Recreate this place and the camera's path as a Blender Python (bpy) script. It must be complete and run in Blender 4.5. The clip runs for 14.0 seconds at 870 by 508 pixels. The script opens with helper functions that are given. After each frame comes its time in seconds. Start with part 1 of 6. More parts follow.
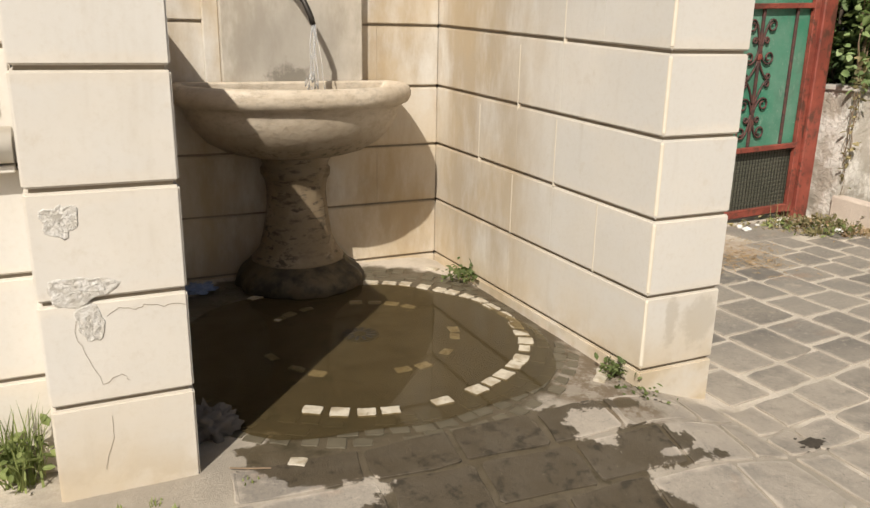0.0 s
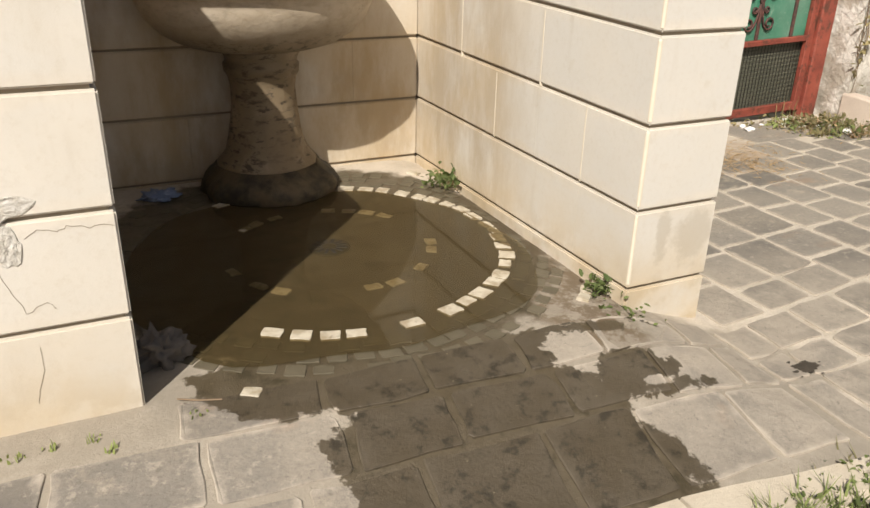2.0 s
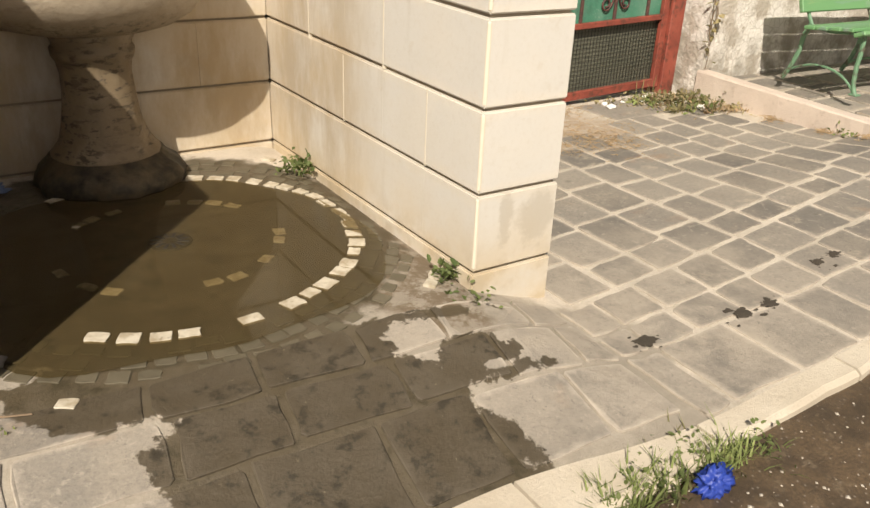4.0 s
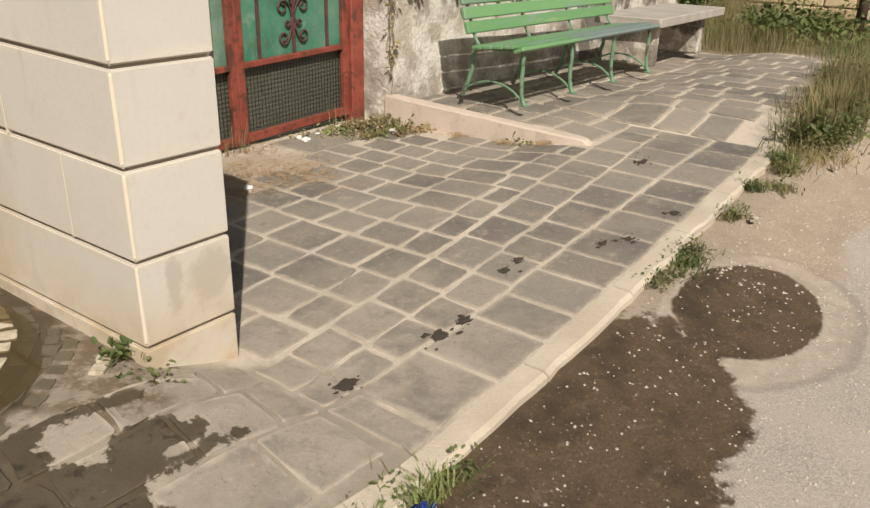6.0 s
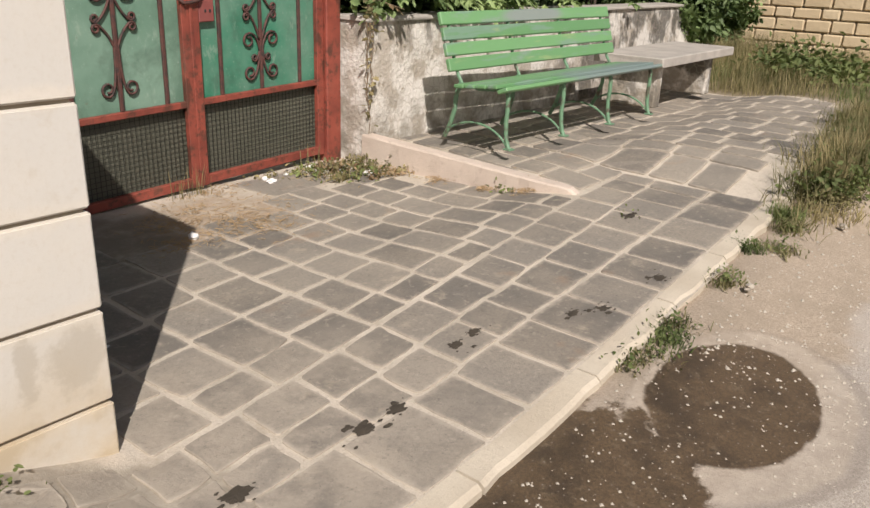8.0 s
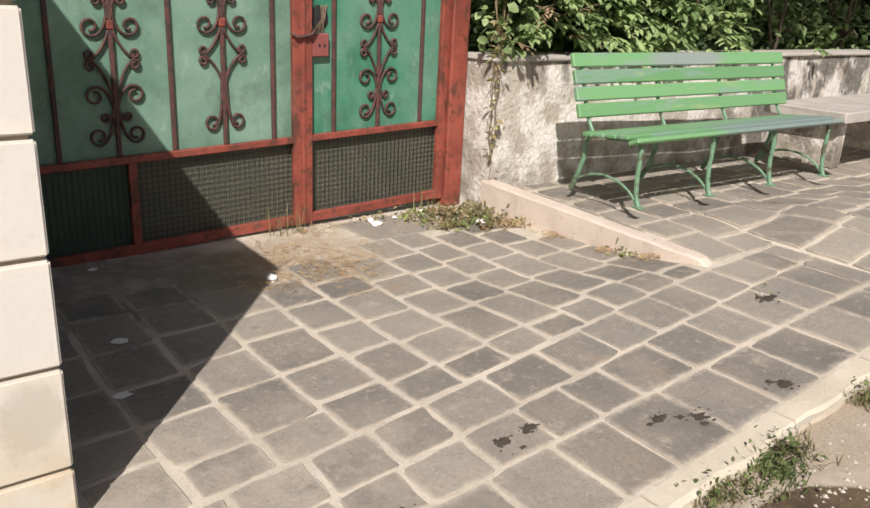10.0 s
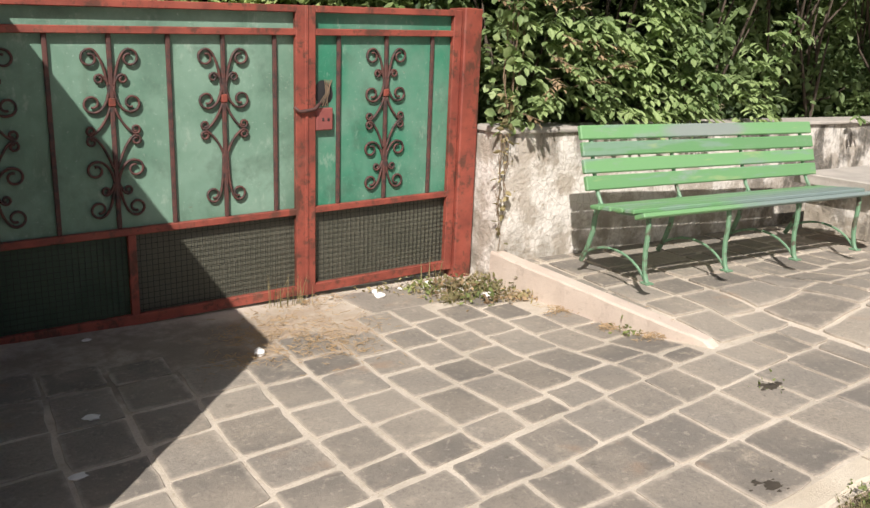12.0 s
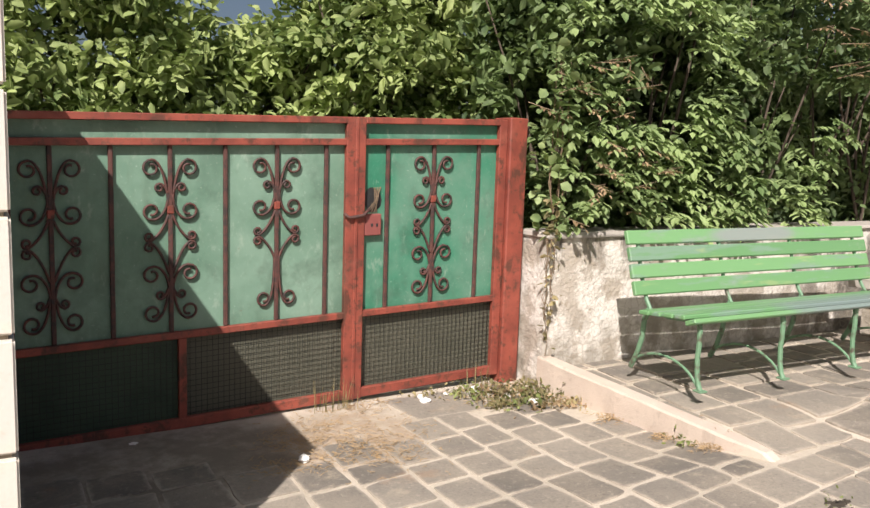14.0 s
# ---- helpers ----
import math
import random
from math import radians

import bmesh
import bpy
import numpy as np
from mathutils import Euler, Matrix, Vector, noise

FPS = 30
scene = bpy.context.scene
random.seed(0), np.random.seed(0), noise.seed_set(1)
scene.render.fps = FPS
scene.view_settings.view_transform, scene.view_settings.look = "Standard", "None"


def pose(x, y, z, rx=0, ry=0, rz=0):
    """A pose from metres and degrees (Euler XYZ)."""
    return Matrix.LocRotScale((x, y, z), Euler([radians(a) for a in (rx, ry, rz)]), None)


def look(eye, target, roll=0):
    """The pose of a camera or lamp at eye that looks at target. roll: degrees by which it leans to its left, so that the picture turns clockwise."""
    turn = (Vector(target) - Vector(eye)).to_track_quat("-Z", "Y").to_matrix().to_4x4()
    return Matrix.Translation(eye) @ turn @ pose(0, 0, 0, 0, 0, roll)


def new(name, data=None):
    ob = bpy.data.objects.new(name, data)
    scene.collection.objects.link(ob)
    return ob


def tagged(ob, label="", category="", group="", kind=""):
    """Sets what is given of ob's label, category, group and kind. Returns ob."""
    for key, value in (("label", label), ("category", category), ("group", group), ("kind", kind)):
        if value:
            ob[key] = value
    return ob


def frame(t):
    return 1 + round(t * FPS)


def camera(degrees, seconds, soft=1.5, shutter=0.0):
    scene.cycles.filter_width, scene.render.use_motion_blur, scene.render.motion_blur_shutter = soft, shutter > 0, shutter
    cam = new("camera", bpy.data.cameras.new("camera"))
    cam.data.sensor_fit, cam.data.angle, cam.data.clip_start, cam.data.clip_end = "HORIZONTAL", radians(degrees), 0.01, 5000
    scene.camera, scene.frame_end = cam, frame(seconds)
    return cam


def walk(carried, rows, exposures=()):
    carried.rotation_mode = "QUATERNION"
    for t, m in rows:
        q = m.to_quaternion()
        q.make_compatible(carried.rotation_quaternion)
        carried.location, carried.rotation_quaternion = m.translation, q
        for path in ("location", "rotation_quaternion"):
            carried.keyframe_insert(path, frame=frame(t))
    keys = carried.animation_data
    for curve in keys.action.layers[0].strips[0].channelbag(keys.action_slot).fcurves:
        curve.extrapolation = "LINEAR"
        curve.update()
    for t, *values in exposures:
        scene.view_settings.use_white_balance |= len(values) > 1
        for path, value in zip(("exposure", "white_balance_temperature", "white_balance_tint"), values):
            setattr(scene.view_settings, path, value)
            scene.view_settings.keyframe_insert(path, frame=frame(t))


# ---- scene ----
cam = camera(58.2, 14.0)
PATH = [
    (0, (0.037, -0.079, 1.468), (0.86, 1.656, 0.911), 1.1),
    (0.5, (0.087, -0.021, 1.469), (0.91, 1.69, 0.843), 0.2),
    (1, (0.146, 0.048, 1.465), (0.97, 1.733, 0.771), -0.0),
    (1.5, (0.183, 0.088, 1.462), (1.003, 1.752, 0.714), 0.5),
    (2, (0.234, 0.113, 1.454), (1.025, 1.76, 0.641), 1.4),
    (2.2, (0.259, 0.113, 1.451), (1.036, 1.757, 0.618), 1.7),
    (4.3, (0.476, 0.067, 1.469), (1.568, 1.515, 0.626), 2.6),
    (4.5, (0.5, 0.06, 1.471), (1.658, 1.462, 0.64), 2.6),
    (5, (0.567, 0.035, 1.477), (1.874, 1.318, 0.674), 2.2),
    (5.5, (0.627, 0.018, 1.482), (2.033, 1.204, 0.697), 1.8),
    (6, (0.733, 0.045, 1.482), (2.22, 1.139, 0.713), 1.4),
    (6.5, (0.853, 0.092, 1.479), (2.391, 1.127, 0.729), 1.0),
    (7, (1.015, 0.12, 1.478), (2.573, 1.143, 0.752), 1.1),
    (7.5, (1.152, 0.111, 1.466), (2.69, 1.175, 0.756), 1.7),
    (7.7, (1.206, 0.092, 1.477), (2.722, 1.188, 0.77), 2.0),
    (10, (1.947, 0.092, 1.463), (3.13, 1.576, 0.832), 2.8),
    (10.5, (2.07, 0.062, 1.469), (3.123, 1.641, 0.838), 3.2),
    (11, (2.155, 0.013, 1.478), (3.105, 1.668, 0.878), 3.3),
    (11.5, (2.187, -0.01, 1.509), (3.155, 1.651, 0.955), 3.0),
    (12, (2.29, -0.033, 1.552), (3.371, 1.575, 1.055), 2.3),
    (12.5, (2.353, -0.044, 1.542), (3.573, 1.477, 1.094), 2.3),
    (13, (2.379, -0.061, 1.535), (3.683, 1.404, 1.143), 2.4),
    (13.5, (2.347, -0.083, 1.563), (3.594, 1.444, 1.226), 2.3),
    (14, (2.27, -0.02, 1.573), (3.276, 1.691, 1.325), 1.9),
]
walk(cam, [(t, look(eye, target, roll)) for t, eye, target, roll in PATH],
     exposures=[(0.0, -0.05, 6500, 10), (2.2, 0.10, 6520, 10), (4.3, 0.14, 6850, 10), (5.0, 0.08, 6850, 10), (5.5, -0.05, 6780, 11), (6.0, -0.17, 6700, 11), (6.5, -0.25, 6600, 12), (7.0, -0.24, 6500, 13), (7.7, -0.14, 6400, 14),
                (9.8, 0.10, 6250, 13), (11.0, 0.22, 6250, 13), (11.5, 0.14, 6280, 13), (12.5, 0.37, 6300, 13), (13.0, 0.35, 6300, 13), (13.5, 0.28, 6350, 14), (14.0, 0.35, 6400, 15)])

# ---- world and sun ----
SUN = Vector((1.453, 1.63, -2.08)).normalized()
ELEV = math.asin(-SUN.z)
world = bpy.data.worlds.new("world")
scene.world = world
world.use_nodes = True
wn = world.node_tree.nodes
sky = wn.new("ShaderNodeTexSky")
sky.sky_type, sky.sun_disc = "NISHITA", False
sky.sun_elevation, sky.sun_rotation = ELEV, math.atan2(-SUN.x, -SUN.y)
sky.dust_density = 4.0
wn["Background"].inputs["Strength"].default_value = 0.052
world.node_tree.links.new(sky.outputs["Color"], wn["Background"].inputs["Color"])
sun_data = bpy.data.lights.new("sun", "SUN")
sun_data.energy, sun_data.angle, sun_data.color = 5.35, radians(0.53), (1.0, 0.94, 0.855)
sun = new("sun", sun_data)
sun.matrix_world = look((-6, -7, 9), Vector((-6, -7, 9)) + SUN)


# ---- materials ----
class Mat:
    """A node material with short cuts for world-sized noise."""

    def __init__(self, name, rough=0.8, metal=0.0):
        self.m = bpy.data.materials.new(name)
        self.m.use_nodes = True
        self.t = self.m.node_tree
        self.b = self.t.nodes["Principled BSDF"]
        self.b.inputs["Roughness"].default_value = rough
        self.b.inputs["Metallic"].default_value = metal
        self.pos = self.node("ShaderNodeNewGeometry").outputs["Position"]

    def node(self, kind):
        return self.t.nodes.new(kind)

    def link(self, a, b):
        self.t.links.new(a, b)

    def noise(self, scale, detail=4.0, rough=0.6, stretch=None, shift=0.0):
        n = self.node("ShaderNodeTexNoise")
        n.inputs["Scale"].default_value, n.inputs["Detail"].default_value, n.inputs["Roughness"].default_value = scale, detail, rough
        if stretch or shift:
            k = self.node("ShaderNodeMapping")
            k.inputs["Scale"].default_value = stretch or (1, 1, 1)
            k.inputs["Location"].default_value = (shift, shift * 0.7, shift * 1.3)
            self.link(self.pos, k.inputs["Vector"])
            self.link(k.outputs["Vector"], n.inputs["Vector"])
        else:
            self.link(self.pos, n.inputs["Vector"])
        return n.outputs["Fac"]

    def cells(self, scale, feature="F1"):
        n = self.node("ShaderNodeTexVoronoi")
        n.feature = feature
        n.inputs["Scale"].default_value = scale
        self.link(self.pos, n.inputs["Vector"])
        return n.outputs["Distance"]

    def step(self, v, a, b, lo=0.0, hi=1.0):
        n = self.node("ShaderNodeMapRange")
        n.interpolation_type = "SMOOTHSTEP"
        for k, x in zip(("From Min", "From Max", "To Min", "To Max"), (a, b, lo, hi)):
            n.inputs[k].default_value = x
        self.link(v, n.inputs["Value"])
        return n.outputs["Result"]

    def math(self, op, a, b=0.0):
        n = self.node("ShaderNodeMath")
        n.operation = op
        for i, x in enumerate((a, b)):
            if isinstance(x, (int, float)):
                n.inputs[i].default_value = x
            else:
                self.link(x, n.inputs[i])
        return n.outputs[0]

    def mix(self, fac, a, b, blend="MIX"):
        n = self.node("ShaderNodeMix")
        n.data_type, n.blend_type = "RGBA", blend
        for slot, x in (("Factor", fac), ("A", a), ("B", b)):
            sock = [s for s in n.inputs if s.name == slot and s.type == ("VALUE" if slot == "Factor" else "RGBA")][0]
            if isinstance(x, (int, float)):
                sock.default_value = x
            elif isinstance(x, tuple):
                sock.default_value = (*x, 1.0)
            else:
                self.link(x, sock)
        return [s for s in n.outputs if s.type == "RGBA"][0]

    def axis(self, i):
        n = self.node("ShaderNodeSeparateXYZ")
        self.link(self.pos, n.inputs[0])
        return n.outputs[i]

    def blob(self, x, y, rx, ry, wobble=0.25, scale=3.0, edge=0.06, z=None):
        """1 inside a wobbly ellipse on the plan (or on the x, z plane if z), 0 outside."""
        dx = self.math("DIVIDE", self.math("SUBTRACT", self.axis(0), x), rx)
        dy = self.math("DIVIDE", self.math("SUBTRACT", self.axis(1 if z is None else 2), y if z is None else z), ry)
        d = self.math("SQRT", self.math("ADD", self.math("MULTIPLY", dx, dx), self.math("MULTIPLY", dy, dy)))
        n = self.noise(scale, 7.0, 0.68)
        d = self.math("ADD", d, self.math("MULTIPLY", self.math("SUBTRACT", n, 0.5), wobble * 4))
        return self.step(d, 1.0 - edge, 1.0 + edge, 1.0, 0.0)

    def rand(self):
        return self.node("ShaderNodeObjectInfo").outputs["Random"]

    def island(self):
        return self.node("ShaderNodeNewGeometry").outputs["Random Per Island"]

    def inner(self, i):
        """Distance from the nearer end of the object's own box along axis i, 0 to 0.5."""
        n = self.node("ShaderNodeSeparateXYZ")
        self.link(self.node("ShaderNodeTexCoord").outputs["Generated"], n.inputs[0])
        return self.math("MINIMUM", n.outputs[i], self.math("SUBTRACT", 1.0, n.outputs[i]))

    def color(self, c):
        if isinstance(c, tuple):
            self.b.inputs["Base Color"].default_value = (*c, 1)
        else:
            self.link(c, self.b.inputs["Base Color"])
        return self

    def rough(self, r):
        self.link(r, self.b.inputs["Roughness"])
        return self

    def bump(self, h, strength=0.4, dist=0.01):
        n = self.node("ShaderNodeBump")
        n.inputs["Strength"].default_value, n.inputs["Distance"].default_value = strength, dist
        self.link(h, n.inputs["Height"])
        self.link(n.outputs["Normal"], self.b.inputs["Normal"])
        return self


def wet_mask(k):
    """Water spilt over the paving in front of the fountain: a broad sheet, a side pool and thin runnels, with dry islands."""
    a = k.blob(1.19, 1.42, 0.45, 0.80, 0.24, 5.0, 0.02)
    b = k.blob(1.10, 3.02, 0.92, 1.02, 0.09, 6.0, 0.04)
    c = k.blob(1.74, 1.74, 0.15, 0.10, 0.55, 9.0, 0.04)
    d = k.blob(0.92, 2.10, 0.50, 0.24, 0.25, 6.0, 0.03)
    e = k.blob(1.82, 1.66, 0.15, 0.03, 0.9, 11.0, 0.10)
    f = k.blob(1.62, 1.99, 0.25, 0.035, 1.1, 10.0, 0.10)
    wet = k.math("MAXIMUM", k.math("MAXIMUM", a, b), k.math("MAXIMUM", c, d))
    wet = k.math("MAXIMUM", wet, k.math("MAXIMUM", e, f))
    dry = k.math("MAXIMUM", k.blob(1.58, 1.90, 0.085, 0.10, 0.7, 12.0, 0.08), k.blob(1.78, 1.69, 0.045, 0.02, 0.8, 14.0, 0.1))
    return k.math("MULTIPLY", wet, k.math("SUBTRACT", 1.0, dry))


def limestone(name, tint=1.0):
    k = Mat(name, 0.75)
    base = k.mix(k.step(k.noise(1.7, 3), 0.3, 0.7), (0.605 * tint, 0.557 * tint, 0.475 * tint), (0.69 * tint, 0.642 * tint, 0.562 * tint))
    base = k.mix(k.math("MULTIPLY", k.rand(), 0.45), base, (0.58, 0.535, 0.46))
    # greyish wash on the faces, bare cream stone towards the bed joints
    wash = k.step(k.math("ADD", k.inner(2), k.math("MULTIPLY", k.math("SUBTRACT", k.noise(6, 6, 0.7, None, 2.0), 0.5), 0.35)), 0.03, 0.16)
    wash = k.math("MULTIPLY", wash, k.step(k.noise(1.4, 5, 0.6, None, 12.0), 0.30, 0.62, 0.25, 0.95))
    base = k.mix(k.math("MULTIPLY", wash, 0.8), base, (0.60 * tint, 0.58 * tint, 0.535 * tint))
    base = k.mix(k.step(k.noise(11, 6, 0.7, None, 3.0), 0.58, 0.72, 0.0, 0.3), base, (0.50, 0.43, 0.33))
    grain = k.noise(55, 5, 0.7)
    base = k.mix(k.step(grain, 0.45, 0.8, 0.0, 0.22), base, (0.46, 0.39, 0.29))
    # rising damp and rain streaks
    damp = k.math("MULTIPLY", k.step(k.axis(2), 0.1, 0.55, 1.0, 0.0), k.step(k.noise(3.0, 5), 0.25, 0.7))
    base = k.mix(k.math("MULTIPLY", damp, 0.7), base, (0.54, 0.42, 0.255))
    stain = k.math("MAXIMUM", k.blob(2.24, 0, 0.08, 0.10, 0.7, 9.0, 0.35, 0.36), k.blob(2.10, 0, 0.03, 0.09, 0.8, 10.0, 0.35, 0.38))
    base = k.mix(k.math("MULTIPLY", stain, 0.45), base, (0.36, 0.31, 0.235))
    streak = k.step(k.noise(6.0, 4, 0.6, (1.0, 1.0, 0.16)), 0.58, 0.78)
    base = k.mix(k.math("MULTIPLY", streak, 0.42), base, (0.40, 0.33, 0.24))
    near = k.math("MULTIPLY", k.step(k.axis(1), 2.55, 3.4), k.step(k.axis(0), 2.2, 1.9))
    grime = k.math("MULTIPLY", near, k.step(k.noise(3.2, 6, 0.65, (1.0, 1.0, 0.35), 1.0), 0.36, 0.66))
    base = k.mix(k.math("MULTIPLY", grime, 0.9), base, (0.37, 0.285, 0.18))
    ochre = k.math("MULTIPLY", near, k.step(k.noise(1.9, 5, 0.6, None, 9.0), 0.40, 0.62))
    base = k.mix(k.math("MULTIPLY", ochre, 0.42), base, (0.50, 0.37, 0.20))
    splash = k.math("MULTIPLY", k.step(k.axis(2), 0.12, 0.36, 1.0, 0.0), k.step(k.noise(7.0, 5, 0.6, None, 6.0), 0.42, 0.62))
    base = k.mix(k.math("MULTIPLY", splash, 0.5), base, (0.42, 0.33, 0.21))
    k.color(base).bump(k.math("ADD", grain, k.math("MULTIPLY", k.noise(9, 3), 1.4)), 0.25, 0.004)
    return k.m


M_LIME = limestone("limestone")
k = Mat("stained_limestone", 0.7)
c = k.mix(k.step(k.noise(4, 5), 0.3, 0.7), (0.50, 0.45, 0.37), (0.60, 0.55, 0.47))
c = k.mix(k.math("MULTIPLY", k.step(k.noise(5, 5, 0.65, (1, 1, 0.4)), 0.42, 0.7), 0.75), c, (0.30, 0.255, 0.19))
wetp = k.blob(1.14, 0, 0.30, 0.30, 0.18, 5.0, 0.45, 1.30)
c = k.mix(k.math("MULTIPLY", wetp, 0.6), c, (0.30, 0.275, 0.235))
wetp = k.blob(1.11, 0, 0.10, 0.06, 0.9, 22.0, 0.5, 1.205)
c = k.mix(k.math("MULTIPLY", wetp, 0.7), c, (0.13, 0.115, 0.09))
k.color(c).bump(k.noise(30, 6), 0.3, 0.006)
M_PANEL = k.m
k = Mat("groove_mortar", 0.95)
k.color(k.mix(k.noise(20), (0.20, 0.165, 0.12), (0.32, 0.27, 0.20)))
M_GROOVE = k.m
k = Mat("pale_pointing", 0.9)
k.color(k.mix(k.noise(30), (0.67, 0.61, 0.50), (0.60, 0.535, 0.42))).bump(k.noise(60), 0.3, 0.003)
M_POINT = k.m
k = Mat("broken_plaster", 0.95)
k.color(k.mix(k.step(k.noise(40, 6, 0.7), 0.35, 0.65), (0.60, 0.56, 0.485), (0.82, 0.79, 0.73))).bump(k.noise(50, 8, 0.75), 1.0, 0.014)
M_CHIP = k.m

# travertine of the basin: pitted, with brown algae low down
k = Mat("travertine", 0.6)
c = k.mix(k.step(k.noise(3.5, 6), 0.3, 0.7), (0.60, 0.52, 0.41), (0.50, 0.42, 0.315))
c = k.mix(k.step(k.noise(14, 6, 0.7, (1, 1, 1.6), 3.0), 0.42, 0.68, 0.0, 0.5), c, (0.38, 0.30, 0.205))
pits = k.step(k.noise(15, 7, 0.75, (1, 1, 2.6)), 0.525, 0.575)
lowz = k.math("MULTIPLY", k.step(k.axis(2), 0.84, 0.95, 1.0, 0.2), k.step(k.noise(4, 4, 0.6, None, 8.0), 0.35, 0.6, 0.25, 1.0))
pits = k.math("MULTIPLY", pits, lowz)
algae = k.math("MULTIPLY", k.step(k.axis(2), 0.75, 1.13, 1.0, 0.0), k.step(k.noise(5, 6), 0.15, 0.55, 0.6, 1.0))
c = k.mix(k.math("MULTIPLY", algae, 0.95), c, (0.165, 0.12, 0.068))
c = k.mix(k.math("MULTIPLY", pits, 0.8), c, (0.030, 0.022, 0.013))
k.color(c).bump(k.math("SUBTRACT", k.noise(40, 5), k.math("MULTIPLY", pits, 1.5)), 0.45, 0.008)
M_TRAV = k.m
k = Mat("slimy_stone", 0.65)
c = k.mix(k.step(k.noise(9, 6), 0.35, 0.65), (0.016, 0.012, 0.006), (0.085, 0.062, 0.032))
k.color(c).bump(k.noise(25, 6), 0.6, 0.01)
M_SLIME = k.m

# grey paving stone, wet where the fountain spills
k = Mat("grey_flagstone", 0.7)
r = k.rand()
c = k.mix(r, (0.135, 0.122, 0.105), (0.275, 0.245, 0.205))
c = k.mix(k.step(k.noise(2.2, 4), 0.35, 0.7, 0.0, 0.5), c, (0.37, 0.315, 0.245))
gr = k.noise(70, 6, 0.75)
c = k.mix(k.step(gr, 0.4, 0.75, 0.0, 0.55), c, (0.125, 0.115, 0.10))
c = k.mix(k.step(k.noise(4.5, 6, 0.7, None, 3.0), 0.56, 0.72, 0.0, 0.6), c, (0.43, 0.365, 0.275))
c = k.mix(k.step(k.noise(3.0, 5, 0.6, None, 8.0), 0.62, 0.74, 0.0, 0.5), c, (0.30, 0.20, 0.13))
c = k.mix(k.step(k.noise(16, 6, 0.7, None, 9.0), 0.60, 0.70, 0.0, 0.5), c, (0.10, 0.088, 0.07))
c = k.mix(k.step(k.noise(26, 7, 0.75, None, 7.0), 0.54, 0.66, 0.0, 0.4), c, (0.47, 0.41, 0.33))
c = k.mix(k.step(k.noise(1.1, 3, 0.5, None, 5.0), 0.45, 0.65, 0.0, 0.3), c, (0.40, 0.35, 0.28))
dust = k.math("MULTIPLY", k.blob(2.5, 1.8, 0.95, 0.7, 0.12, 2.0, 0.6), k.step(k.noise(5, 7, 0.7, None, 11.0), 0.30, 0.62, 0.15, 0.75))
c = k.mix(dust, c, (0.40, 0.345, 0.275))
c = k.mix(k.step(k.noise(48, 6, 0.8, None, 3.0), 0.58, 0.66, 0.0, 0.5), c, (0.10, 0.09, 0.078))
# pale mortar dust worn into the edges of each stone
edge = k.math("MINIMUM", k.inner(0), k.inner(1))
edge = k.math("ADD", edge, k.math("MULTIPLY", k.math("SUBTRACT", k.noise(19, 6, 0.7, None, 6.0), 0.5), 0.22))
c = k.mix(k.step(edge, -0.02, 0.10, 0.8, 0.0), c, (0.46, 0.40, 0.325))
w = wet_mask(k)
c = k.mix(w, c, k.mix(k.step(k.noise(7, 6), 0.3, 0.7, 0.88, 0.97), c, (0.062, 0.046, 0.025)))
c = k.mix(k.math("MULTIPLY", w, k.step(k.noise(13, 7, 0.75, None, 5.0), 0.52, 0.64, 0.0, 0.8)), c, (0.022, 0.017, 0.009))
c = k.mix(k.math("MULTIPLY", w, k.step(k.noise(34, 5, 0.7, None, 1.0), 0.66, 0.71, 0.0, 0.6)), c, (0.24, 0.20, 0.13))
k.color(c).rough(k.step(w, 0, 1, 0.82, 0.58)).bump(k.math("ADD", gr, k.math("MULTIPLY", k.noise(11, 4), 2.0)), 0.5, 0.006)
M_PAVER = k.m

k = Mat("sandy_mortar", 0.95)
c = k.mix(k.step(k.noise(3, 4), 0.3, 0.7), (0.47, 0.415, 0.335), (0.61, 0.54, 0.445))
gr = k.noise(110, 5, 0.7)
c = k.mix(k.step(gr, 0.42, 0.74, 0.0, 0.5), c, (0.30, 0.24, 0.17))
c = k.mix(k.step(k.noise(6, 6, 0.7, None, 4.0), 0.54, 0.70, 0.0, 0.5), c, (0.33, 0.27, 0.20))
soil = k.math("MAXIMUM", k.blob(0.75, 1.55, 1.75, 0.85, 0.18, 3.0, 0.12), k.math("MAXIMUM", k.blob(1.75, 2.75, 0.34, 0.75, 0.3, 5.0, 0.12), k.blob(1.80, 2.0, 0.30, 0.24, 0.2, 5.0, 0.12)))
c = k.mix(k.math("MULTIPLY", soil, k.step(k.noise(5, 6, 0.7, None, 2.0), 0.3, 0.6, 0.55, 0.9)), c, (0.27, 0.235, 0.185))
rim = k.blob(1.78, 2.62, 0.22, 0.85, 0.22, 6.0, 0.2)
